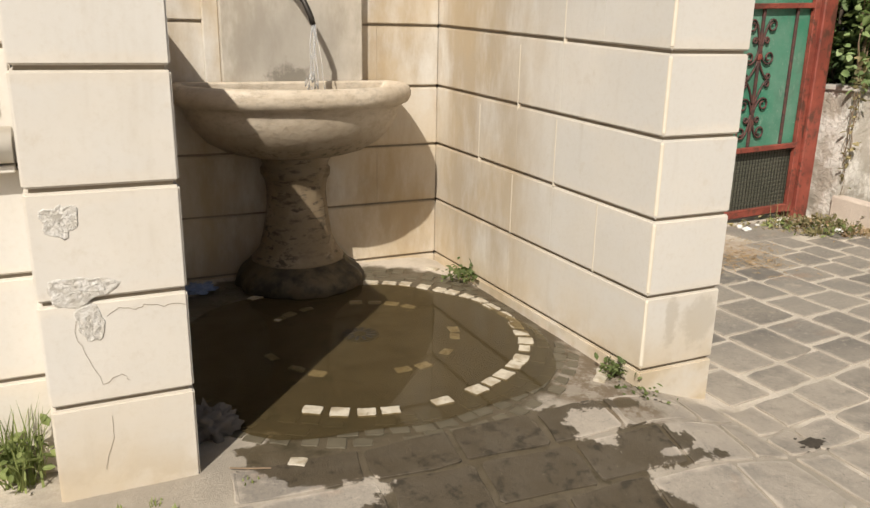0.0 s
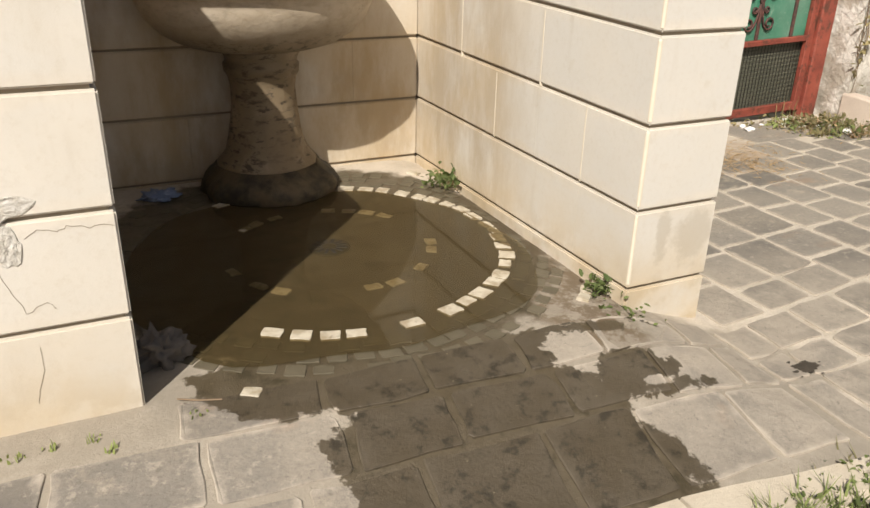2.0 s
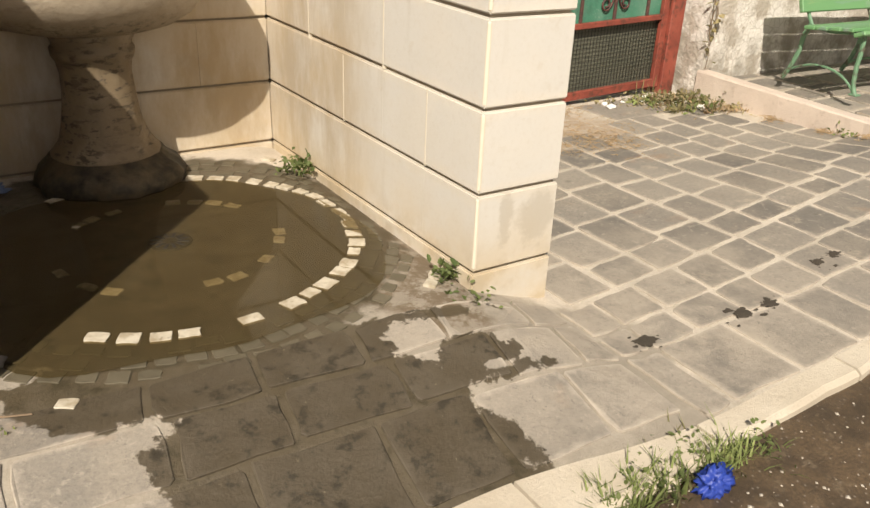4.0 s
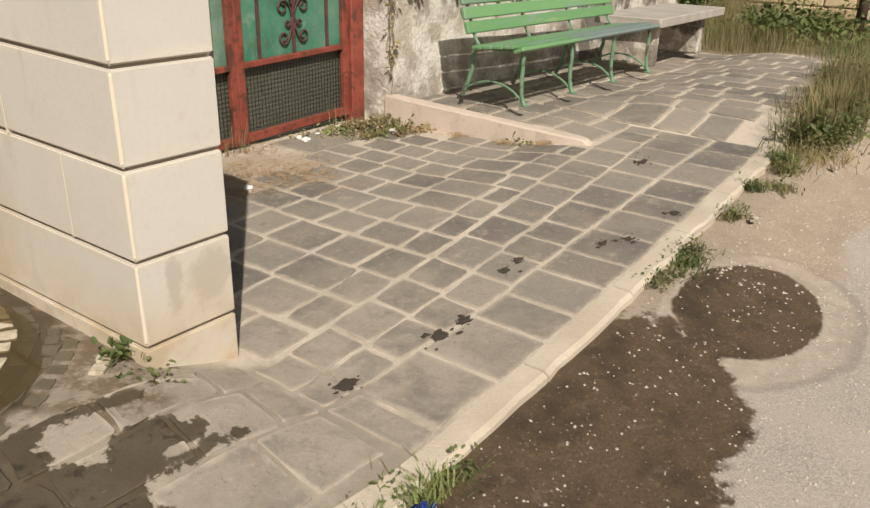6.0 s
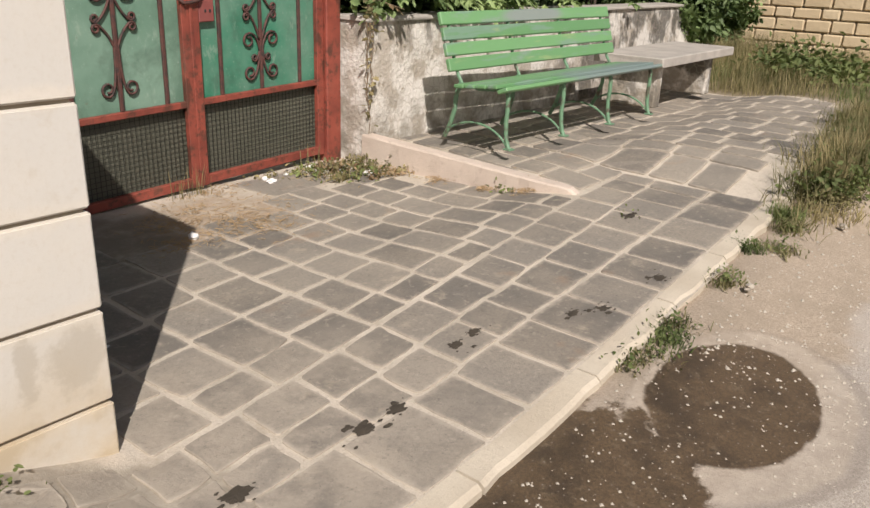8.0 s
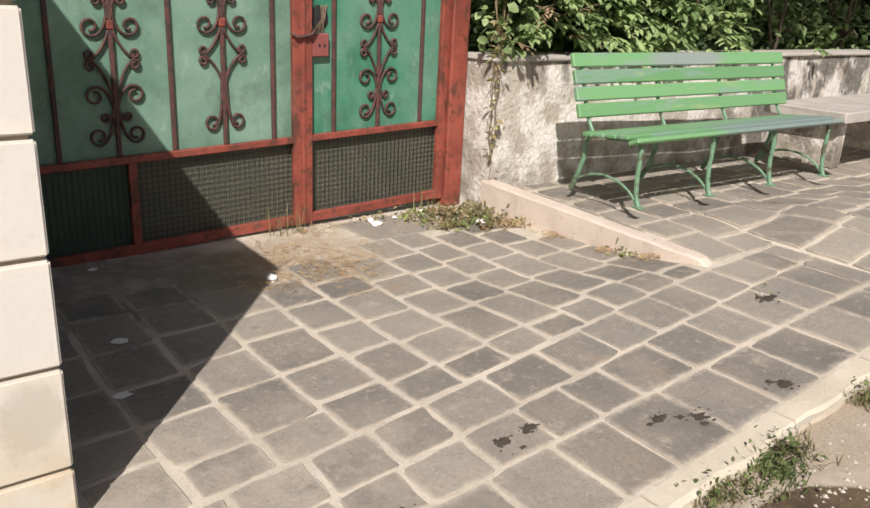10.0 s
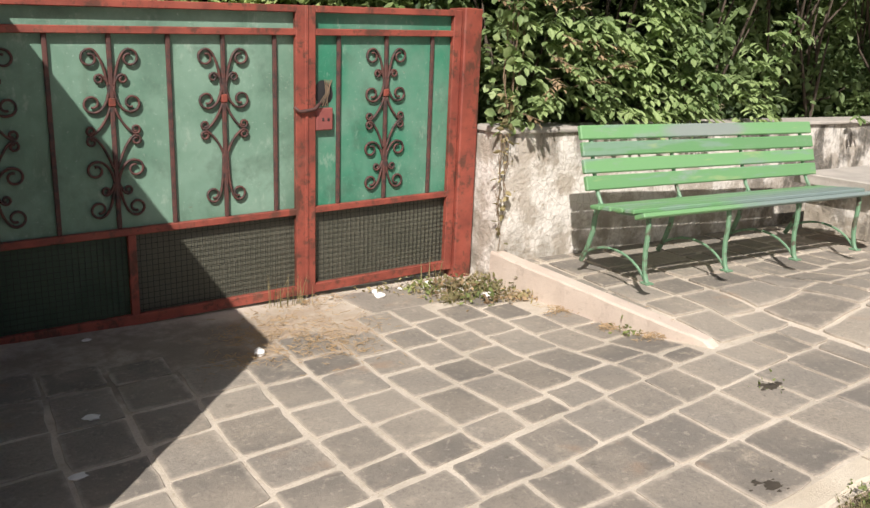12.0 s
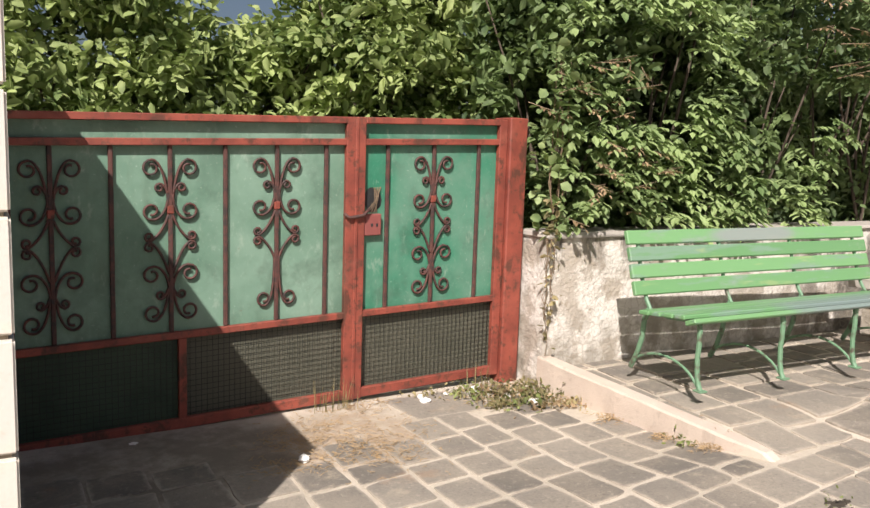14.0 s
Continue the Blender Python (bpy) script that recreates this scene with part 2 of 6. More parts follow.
c = k.mix(k.math("MULTIPLY", rim, k.step(k.noise(9, 7, 0.75, None, 5.0), 0.42, 0.56, 0.25, 0.95)), c, (0.15, 0.11, 0.068))
yard = k.blob(3.98, 3.82, 0.52, 0.42, 0.16, 4.0, 0.25)
c = k.mix(k.math("MULTIPLY", yard, k.step(k.noise(8, 6, 0.7, None, 2.0), 0.3, 0.62, 0.3, 0.85)), c, (0.36, 0.27, 0.185))
# dark dirt before the gate, its colour also deepening the wing wall's shadow
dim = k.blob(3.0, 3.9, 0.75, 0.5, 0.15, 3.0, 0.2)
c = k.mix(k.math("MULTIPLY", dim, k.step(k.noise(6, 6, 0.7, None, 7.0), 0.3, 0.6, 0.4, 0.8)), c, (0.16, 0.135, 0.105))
w = wet_mask(k)
c = k.mix(w, c, k.mix(k.step(k.noise(9, 6), 0.3, 0.7, 0.86, 0.96), c, (0.072, 0.053, 0.027)))
moss = k.math("MULTIPLY", w, k.step(k.noise(11, 7, 0.75, None, 5.0), 0.5, 0.66, 0.0, 0.75))
c = k.mix(moss, c, (0.035, 0.028, 0.012))
c = k.mix(k.math("MULTIPLY", w, k.step(k.noise(28, 5, 0.7, None, 1.0), 0.66, 0.72, 0.0, 0.6)), c, (0.26, 0.21, 0.14))
k.color(c).rough(k.step(w, 0, 1, 0.95, 0.55)).bump(gr, 0.6, 0.006)
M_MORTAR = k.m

k = Mat("wet_cobble", 0.55)
c = k.mix(k.rand(), (0.055, 0.045, 0.026), (0.11, 0.092, 0.06))
k.color(k.mix(k.noise(20), c, (0.14, 0.12, 0.08))).bump(k.noise(40), 0.4, 0.005)
M_COBBLE = k.m
k = Mat("white_marble_sett", 0.5)
c = k.mix(k.step(k.noise(18, 5), 0.35, 0.7), (0.56, 0.51, 0.41), (0.34, 0.28, 0.19))
c = k.mix(k.step(k.noise(30, 5, 0.6, None, 5.0), 0.58, 0.72, 0, 0.7), c, (0.16, 0.125, 0.07))
k.color(c).bump(k.noise(60), 0.3, 0.004)
M_SETT = k.m

k = Mat("kerb_concrete", 0.9)
c = k.mix(k.step(k.noise(2.5, 5), 0.3, 0.7), (0.60, 0.53, 0.42), (0.50, 0.43, 0.33))
gr = k.noise(90, 6, 0.7)
c = k.mix(k.step(gr, 0.5, 0.8, 0, 0.45), c, (0.30, 0.25, 0.19))
k.color(c).bump(k.math("ADD", gr, k.noise(15, 4)), 0.5, 0.008)
M_KERB = k.m

k = Mat("pinkish_concrete", 0.9)
c = k.mix(k.step(k.noise(3, 5), 0.3, 0.7), (0.60, 0.505, 0.42), (0.52, 0.43, 0.355))
gr = k.noise(90, 6, 0.7)
c = k.mix(k.step(gr, 0.5, 0.8, 0, 0.45), c, (0.33, 0.26, 0.205))
c = k.mix(k.step(k.noise(8, 6, 0.7, None, 3.0), 0.56, 0.70, 0, 0.55), c, (0.36, 0.285, 0.225))
k.color(c).bump(k.math("ADD", gr, k.noise(15, 4)), 0.5, 0.008)
M_RAMP = k.m

# ground: asphalt, sandy verge, wet dirt beside the kerb
k = Mat("road_ground", 0.9)
gr = k.noise(95, 6, 0.8)
ch = k.cells(60)
asph = k.mix(k.step(k.noise(130, 5, 0.8, None, 4.0), 0.36, 0.64), (0.27, 0.235, 0.195), (0.52, 0.46, 0.395))
asph = k.mix(k.step(ch, 0.0, 0.3, 0.35, 0.0), asph, (0.50, 0.45, 0.385))
asph = k.mix(k.step(k.noise(2.5, 5), 0.35, 0.7, 0, 0.5), asph, (0.46, 0.40, 0.335))
asph = k.mix(k.step(k.noise(5, 4, 0.6, None, 2.0), 0.66, 0.74, 0, 0.5), asph, (0.12, 0.11, 0.10))
sand = k.mix(k.step(gr, 0.35, 0.7), (0.46, 0.375, 0.285), (0.25, 0.20, 0.145))
sand = k.mix(k.step(k.noise(4, 6, 0.7, None, 6.0), 0.42, 0.66, 0.0, 0.6), sand, (0.30, 0.245, 0.18))
wob = k.math("MULTIPLY", k.math("SUBTRACT", k.noise(2.2, 5), 0.5), 0.45)
side = k.math("ADD", k.axis(1), wob)
verge = k.math("MULTIPLY", k.step(side, 0.50, 0.62), k.step(k.axis(0), 3.0, 4.0))
verge = k.math("MAXIMUM", verge, k.math("MULTIPLY", k.step(side, 0.2, 0.5), k.step(k.axis(0), 6.5, 8.5)))
c = k.mix(verge, asph, sand)
wet = k.math("MAXIMUM", k.blob(2.62, 0.95, 1.05, 0.52, 0.2, 5, 0.04), k.blob(4.04, 0.76, 0.46, 0.30, 0.08, 3, 0.03))
wet = k.math("MAXIMUM", wet, k.blob(1.2, 0.9, 0.9, 0.45, 0.15, 3, 0.03))
silt = k.blob(4.02, 0.72, 0.66, 0.38, 0.07, 3, 0.05)
c = k.mix(k.math("MULTIPLY", silt, 0.75), c, k.mix(k.step(k.noise(9, 6, 0.7), 0.35, 0.65), (0.47, 0.40, 0.32), (0.36, 0.30, 0.235)))
c = k.mix(k.math("MULTIPLY", k.blob(4.02, 0.70, 0.69, 0.41, 0.07, 3, 0.035), k.math("MULTIPLY", k.math("SUBTRACT", 1.0, silt), 0.5)), c, (0.24, 0.20, 0.16))
dirt = k.mix(k.step(gr, 0.35, 0.7), (0.14, 0.094, 0.053), (0.062, 0.043, 0.025))
dirt = k.mix(k.step(k.noise(3.5, 6, 0.7, None, 3.0), 0.42, 0.62, 0.0, 0.7), dirt, (0.040, 0.029, 0.019))
dirt = k.mix(k.step(k.noise(14, 7, 0.75, None, 8.0), 0.56, 0.66, 0.0, 0.6), dirt, (0.19, 0.145, 0.095))
dirt = k.mix(k.step(k.cells(38), 0.0, 0.2, 0.8, 0.0), dirt, (0.32, 0.28, 0.235))
c = k.mix(wet, c, dirt)
far = k.step(k.axis(0), 10.3, 11.2)
c = k.mix(k.math("MULTIPLY", far, k.step(side, 0.9, 1.4)), c, (0.20, 0.16, 0.085))
k.color(c).rough(k.step(wet, 0, 1, 0.95, 0.55)).bump(k.math("ADD", gr, k.math("MULTIPLY", ch, 0.35)), 0.45, 0.006)
M_GROUND = k.m

# red oxide paint on old iron
k = Mat("red_oxide_paint", 0.6)
c = k.mix(k.step(k.noise(6, 5), 0.3, 0.7), (0.30, 0.070, 0.044), (0.18, 0.042, 0.028))
rust = k.math("MAXIMUM", k.step(k.noise(13, 7, 0.75), 0.52, 0.62, 0.0, 0.85), k.step(k.noise(4.2, 7, 0.7, (1, 1, 0.45), 9.0), 0.54, 0.61, 0.0, 0.9))
c = k.mix(rust, c, (0.085, 0.035, 0.022))
c = k.mix(k.step(k.noise(3, 4, 0.6, None, 4.0), 0.55, 0.75, 0, 0.22), c, (0.40, 0.19, 0.13))
k.color(c).bump(k.noise(35, 6), 0.35, 0.004)
M_RED = k.m
k = Mat("rusty_iron", 0.7)
c = k.mix(k.step(k.noise(25, 6, 0.7), 0.4, 0.65), (0.105, 0.042, 0.033), (0.038, 0.028, 0.025))
k.color(c).bump(k.noise(60, 5), 0.4, 0.003)
M_RUST = k.m


def sheet_green(name, a, b, speck):
    k = Mat(name, 0.55)
    c = k.mix(k.step(k.noise(2.0, 4), 0.3, 0.7), a, b)
    c = k.mix(k.step(k.noise(2.8, 6, 0.7, (1, 1, 0.6), 15.0), 0.46, 0.66, 0, 0.5), c, tuple(0.6 * v for v in a))
    c = k.mix(k.step(k.noise(60, 5, 0.75), 0.60, 0.72, 0, speck), c, (0.42, 0.50, 0.42))
    c = k.mix(k.step(k.noise(7, 5, 0.6, (1, 1, 0.22)), 0.55, 0.75, 0, 0.45), c, (0.10, 0.15, 0.10))
    c = k.mix(k.step(k.noise(4.5, 6, 0.7, None, 3.0), 0.50, 0.74, 0, 0.5), c, (0.06, 0.10, 0.07))
    c = k.mix(k.step(k.noise(12, 6, 0.75, (1, 1, 0.5), 7.0), 0.57, 0.70, 0, 0.45), c, (0.34, 0.42, 0.34))
    c = k.mix(k.step(k.noise(22, 6, 0.75, None, 2.0), 0.66, 0.74, 0, 0.6), c, (0.16, 0.075, 0.045))
    k.color(c).bump(k.noise(3.0, 2), 0.3, 0.03)
    return k.m


M_SHEET = sheet_green("faded_green_sheet", (0.125, 0.235, 0.165), (0.205, 0.325, 0.245), 0.65)
M_SHEET2 = sheet_green("deep_green_sheet", (0.03, 0.20, 0.115), (0.13, 0.26, 0.185), 0.6)
k = Mat("dark_green_backing", 0.6)
k.color(k.mix(k.noise(5), (0.085, 0.088, 0.062), (0.14, 0.135, 0.10)))
M_BACK = k.m
# near-black green that holds the wing wall's shade on the lower gate
k = Mat("shade_green_panel", 0.6)
k.color(k.mix(k.step(k.noise(4, 5), 0.3, 0.7), (0.022, 0.045, 0.026), (0.045, 0.075, 0.045)))
M_SHADE = k.m
k = Mat("wire", 0.5, 0.4)
k.color((0.03, 0.03, 0.026))
M_WIRE = k.m

k = Mat("green_bench_paint", 0.5)
c = k.mix(k.rand(), (0.128, 0.275, 0.118), (0.17, 0.345, 0.15))
c = k.mix(k.step(k.noise(9, 6, 0.7, (0.3, 1, 1)), 0.56, 0.70, 0, 0.8), c, (0.24, 0.30, 0.25))
c = k.mix(k.step(k.noise(1.3, 4, 0.6, (1.0, 7.0, 7.0), 2.0), 0.53, 0.62, 0.0, 0.6), c, (0.205, 0.285, 0.245))
c = k.mix(k.step(k.noise(1.7, 4, 0.6, (1.0, 8.0, 8.0), 5.0), 0.60, 0.68, 0.0, 0.5), c, (0.33, 0.38, 0.18))
top = k.math("MULTIPLY", k.blob(7.05, 0, 0.42, 0.06, 0.2, 4.0, 0.3, 1.10), 0.9)
c = k.mix(top, c, (0.25, 0.275, 0.265))
wear = k.blob(7.55, 0, 0.95, 5.0, 0.25, 2.0, 0.3)
c = k.mix(k.math("MULTIPLY", wear, k.math("MULTIPLY", k.step(k.axis(1), 3.42, 3.16), 0.9)), c, (0.20, 0.245, 0.245))
k.color(c).bump(k.noise(14, 5, 0.6, (0.15, 1, 1)), 0.3, 0.004)
M_BENCH = k.m
k = Mat("green_cast_iron", 0.5)
c = k.mix(k.step(k.noise(18, 6), 0.5, 0.66), (0.14, 0.26, 0.155), (0.09, 0.08, 0.055))
k.color(c).bump(k.noise(40), 0.4, 0.004)
M_LEG = k.m

# flaking whitewash on old plaster
k = Mat("flaking_plaster", 0.95)
n1 = k.noise(4.5, 7, 0.65)
c = k.mix(k.step(n1, 0.42, 0.56), (0.45, 0.40, 0.335), (0.72, 0.68, 0.615))
c = k.mix(k.step(k.noise(2.6, 6, 0.7, None, 14.0), 0.52, 0.60, 0.0, 0.75), c, (0.40, 0.345, 0.275))
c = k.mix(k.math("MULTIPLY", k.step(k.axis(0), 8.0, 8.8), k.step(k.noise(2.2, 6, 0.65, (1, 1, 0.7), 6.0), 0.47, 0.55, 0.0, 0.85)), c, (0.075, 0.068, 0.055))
flake = k.step(k.cells(13, "DISTANCE_TO_EDGE"), 0.0, 0.06, 0.5, 0.0)
c = k.mix(flake, c, (0.40, 0.35, 0.28))
c = k.mix(k.step(k.noise(9, 6, 0.7, None, 2.0), 0.60, 0.72), c, (0.36, 0.31, 0.24))
low = k.math("MULTIPLY", k.step(k.axis(2), 0.2, 0.62, 1.0, 0.0), k.step(k.noise(7, 5), 0.35, 0.65))
c = k.mix(k.math("MULTIPLY", low, 0.65), c, (0.20, 0.175, 0.13))
run = k.math("MULTIPLY", k.step(k.axis(2), 0.75, 1.05), k.step(k.noise(9, 5, 0.6, (1, 1, 0.2)), 0.50, 0.66))
c = k.mix(k.math("MULTIPLY", run, 0.8), c, (0.085, 0.075, 0.06))
k.color(c).bump(k.math("ADD", n1, k.noise(30, 6)), 0.7, 0.02)
M_PLASTER = k.m
k = Mat("grey_concrete_slab", 0.9)
c = k.mix(k.step(k.noise(5, 6), 0.3, 0.7), (0.46, 0.42, 0.37), (0.36, 0.33, 0.29))
k.color(k.mix(k.step(k.noise(60, 5), 0.55, 0.8, 0, 0.5), c, (0.25, 0.22, 0.19))).bump(k.noise(50, 6), 0.4, 0.006)
M_SLAB = k.m
k = Mat("yellow_wall_stone", 0.9)
c = k.mix(k.rand(), (0.56, 0.43, 0.26), (0.66, 0.54, 0.36))
k.color(k.mix(k.noise(12), c, (0.50, 0.40, 0.26))).bump(k.noise(20, 6), 0.6, 0.02)
M_YSTONE = k.m
k = Mat("bark", 0.95)
k.color(k.mix(k.noise(25, 6, 0.7, (1, 1, 0.2)), (0.05, 0.037, 0.027), (0.12, 0.092, 0.065))).bump(k.noise(30, 6, 0.7, (1, 1, 0.2)), 0.8, 0.02)
M_BARK = k.m


def leaf_mat(name, a, b, gloss=0.4):
    k = Mat(name, gloss)
    c = k.mix(k.island(), a, b)
    c = k.mix(k.step(k.noise(1.6, 4), 0.40, 0.62, 0.0, 0.75), c, tuple(min(0.6, 1.35 * v) for v in b))
    c = k.mix(k.step(k.noise(2.3, 3, 0.6, None, 4.0), 0.52, 0.66, 0.0, 0.6), c, tuple(0.55 * v for v in a))
    k.color(c)
    t = k.node("ShaderNodeBsdfTranslucent")
    lighter = k.mix(0.5, c, (0.17, 0.25, 0.055))
    k.link(lighter, t.inputs["Color"])
    mx = k.node("ShaderNodeMixShader")
    mx.inputs[0].default_value = 0.36
    k.link(k.b.outputs[0], mx.inputs[1])
    k.link(t.outputs[0], mx.inputs[2])
    k.link(mx.outputs[0], k.t.nodes["Material Output"].inputs["Surface"])
    return k.m


M_LEAF = leaf_mat("shrub_leaf", (0.045, 0.085, 0.03), (0.17, 0.235, 0.09), 0.62)
# paler copy of the shrub leaf; its colour carries the sunlit front
M_SPRAY = leaf_mat("lit_leaf", (0.12, 0.20, 0.066), (0.30, 0.385, 0.16), 0.6)
M_DEAD = leaf_mat("withered_leaf", (0.20, 0.12, 0.06), (0.42, 0.30, 0.18), 0.8)
M_LEAF2 = leaf_mat("tree_leaf", (0.12, 0.19, 0.055), (0.36, 0.43, 0.16), 0.65)
M_LEAF3 = leaf_mat("weed_leaf", (0.07, 0.105, 0.03), (0.17, 0.20, 0.07), 0.75)
M_SPIKE = leaf_mat("yellow_green_leaf", (0.13, 0.17, 0.05), (0.30, 0.34, 0.12), 0.7)
M_OLIVE = leaf_mat("olive_grass", (0.07, 0.075, 0.03), (0.22, 0.19, 0.09), 0.8)
M_GRASS = leaf_mat("dry_grass", (0.13, 0.13, 0.05), (0.36, 0.29, 0.15), 0.8)

k = Mat("water", 0.06)
k.b.inputs["IOR"].default_value = 1.33
tr = k.node("ShaderNodeBsdfTransparent")
tr.inputs["Color"].default_value = (0.70, 0.63, 0.47, 1)
gl = k.node("ShaderNodeBsdfGlossy")
gl.inputs["Roughness"].default_value = 0.04
fr = k.node("ShaderNodeFresnel")
fr.inputs["IOR"].default_value = 1.33
df = k.node("ShaderNodeBsdfDiffuse")
df.inputs["Color"].default_value = (0.165, 0.13, 0.068, 1)
m0 = k.node("ShaderNodeMixShader")
m0.inputs[0].default_value = 0.24
k.link(tr.outputs[0], m0.inputs[1])
k.link(df.outputs[0], m0.inputs[2])
m1 = k.node("ShaderNodeMixShader")
k.link(fr.outputs[0], m1.inputs[0])
k.link(m0.outputs[0], m1.inputs[1])
k.link(gl.outputs[0], m1.inputs[2])
k.link(m1.outputs[0], k.t.nodes["Material Output"].inputs["Surface"])
M_WATER = k.m
k = Mat("falling_water", 0.1)
k.color((0.85, 0.86, 0.86))
k.b.inputs["Transmission Weight"].default_value = 0.75
k.b.inputs["IOR"].default_value = 1.33
M_STREAM = k.m


def plain(name, a, b, rough=0.7, metal=0.0, scale=20.0):
    k = Mat(name, rough, metal)
    k.color(k.mix(k.noise(scale), a, b)).bump(k.noise(scale * 2), 0.3, 0.004)
    return k.m


M_WHITE = plain("white_paper", (0.72, 0.70, 0.66), (0.82, 0.80, 0.76), 0.8)
M_PEBBLE = plain("pale_stone", (0.30, 0.265, 0.215), (0.52, 0.47, 0.39), 0.9)
M_BLUE = plain("blue_plastic", (0.016, 0.035, 0.22), (0.03, 0.07, 0.38), 0.5)
M_PALEBLUE = plain("pale_blue_plastic", (0.09, 0.14, 0.30), (0.30, 0.36, 0.48), 0.5, 0.0, 40)
M_CLOTH = plain("grey_rag", (0.12, 0.105, 0.09), (0.22, 0.19, 0.16), 0.95)
M_DARK = plain("dark_iron", (0.03, 0.028, 0.025), (0.07, 0.06, 0.05), 0.5, 0.6)
M_SPOT = plain("dark_dirt", (0.035, 0.028, 0.02), (0.075, 0.06, 0.042), 0.8)
M_HOLE = plain("lock_box", (0.20, 0.05, 0.045), (0.28, 0.09, 0.075), 0.6)
M_BLACK = plain("black_paint", (0.015, 0.015, 0.015), (0.03, 0.03, 0.03), 0.6)
M_STRAW = plain("straw", (0.47, 0.335, 0.18), (0.28, 0.19, 0.10), 0.9, 0.0, 60)
M_TWIG = plain("dry_twig", (0.26, 0.19, 0.12), (0.16, 0.11, 0.07), 0.9)


# ---- building helpers ----
def empty_thing(name, label, category, loc=(0, 0, 0), group="", kind=""):
    ob = new(name)
    ob.location = loc
    ob.empty_display_size = 0.1
    return tagged(ob, label, category, group, kind)


def mesh_from(name, verts, faces, mat, smooth=False):
    me = bpy.data.meshes.new(name)
    me.from_pydata([tuple(v) for v in verts], [], faces)
    me.materials.append(mat)
    if smooth:
        me.polygons.foreach_set("use_smooth", [True] * len(me.polygons))
    me.update()
    return me


def part(name, me, parent=None, label="", m=None):
    ob = new(name, me)
    if parent is not None:
        ob.parent = parent
        ob.matrix_parent_inverse = Matrix.Translation(-parent.location) if parent.type == "EMPTY" else Matrix()
    if m is not None:
        ob.matrix_basis = m
    return tagged(ob, label)


def box_data(x0, x1, y0, y1, z0, z1, bevel=0.004, wob=0.0):
    """A block with bevelled edges."""
    bm = bmesh.new()
    bmesh.ops.create_cube(bm, size=1.0, matrix=Matrix.Translation(((x0 + x1) / 2, (y0 + y1) / 2, (z0 + z1) / 2)) @ Matrix.Diagonal((x1 - x0, y1 - y0, z1 - z0, 1)))
    if bevel:
        bmesh.ops.bevel(bm, geom=bm.edges[:], offset=bevel, segments=1, affect="EDGES")
    if wob:
        for v in bm.verts:
            v.co += Vector((random.uniform(-wob, wob), random.uniform(-wob, wob), random.uniform(-wob, wob)))
    vs = [tuple(v.co) for v in bm.verts]
    fs = [[v.index for v in f.verts] for f in bm.faces]
    bm.free()
    return vs, fs


def box(name, dims, mat, parent=None, label="", bevel=0.004, wob=0.0, m=None):
    vs, fs = box_data(*dims, bevel, wob)
    return part(name, mesh_from(name, vs, fs, mat), parent, label, m)


def lathe(name, profile, mat, parent=None, label="", seg=48, loc=(0, 0, 0), wob=0.0, squash=None, oval=1.0, inside=None):
    """A turned shape, cut flat at the back at squash; profile points from index inside on are cut 45 mm further forward."""
    vs, fs = [], []
    for q, (r, z) in enumerate(profile):
        for i in range(seg):
            a = 2 * math.pi * i / seg
            n = 1 + wob * noise.noise(Vector((math.cos(a) * 3, math.sin(a) * 3, z * 8))) + 0.45 * wob * noise.noise(Vector((math.cos(a) * 7, math.sin(a) * 7, z * 26)))
            x, y = r * n * math.cos(a), r * n * math.sin(a) * oval
            if squash is not None:
                y = min(y, squash - (0.045 if inside is not None and q >= inside else 0.0))
            vs.append((loc[0] + x, loc[1] + y, loc[2] + z))
    for j in range(len(profile) - 1):
        for i in range(seg):
            k2 = (i + 1) % seg
            fs.append([j * seg + i, j * seg + k2, (j + 1) * seg + k2, (j + 1) * seg + i])
    fs.append(list(range(seg))[::-1])
    fs.append([(len(profile) - 1) * seg + i for i in range(seg)])
    return part(name, mesh_from(name, vs, fs, mat, True), parent, label)


def tube_data(pts, r, sides=6, taper=1.0, flat=1.0):
    """A tube along a polyline; flat squeezes it in y."""
    vs, fs = [], []
    n = len(pts)
    pts = [Vector(p) for p in pts]
    up = Vector((0, 1, 0.013))
    for i, p in enumerate(pts):
        d = (pts[min(i + 1, n - 1)] - pts[max(i - 1, 0)]).normalized()
        a = d.cross(up)
        if a.length < 1e-3:
            a = d.cross(Vector((1, 0, 0)))
        a.normalize()
        b = a.cross(d).normalized()
        rr = r * (1 + (taper - 1) * i / max(1, n - 1))
        for s in range(sides):
            t = 2 * math.pi * (s + 0.5) / sides
            vs.append(p + a * (rr * math.cos(t)) + b * (rr * flat * math.sin(t)))
    for i in range(n - 1):
        for s in range(sides):
            s2 = (s + 1) % sides
            fs.append([i * sides + s, i * sides + s2, (i + 1) * sides + s2, (i + 1) * sides + s])
    fs.append(list(range(sides))[::-1])
    fs.append([(n - 1) * sides + s for s in range(sides)])
    return vs, fs


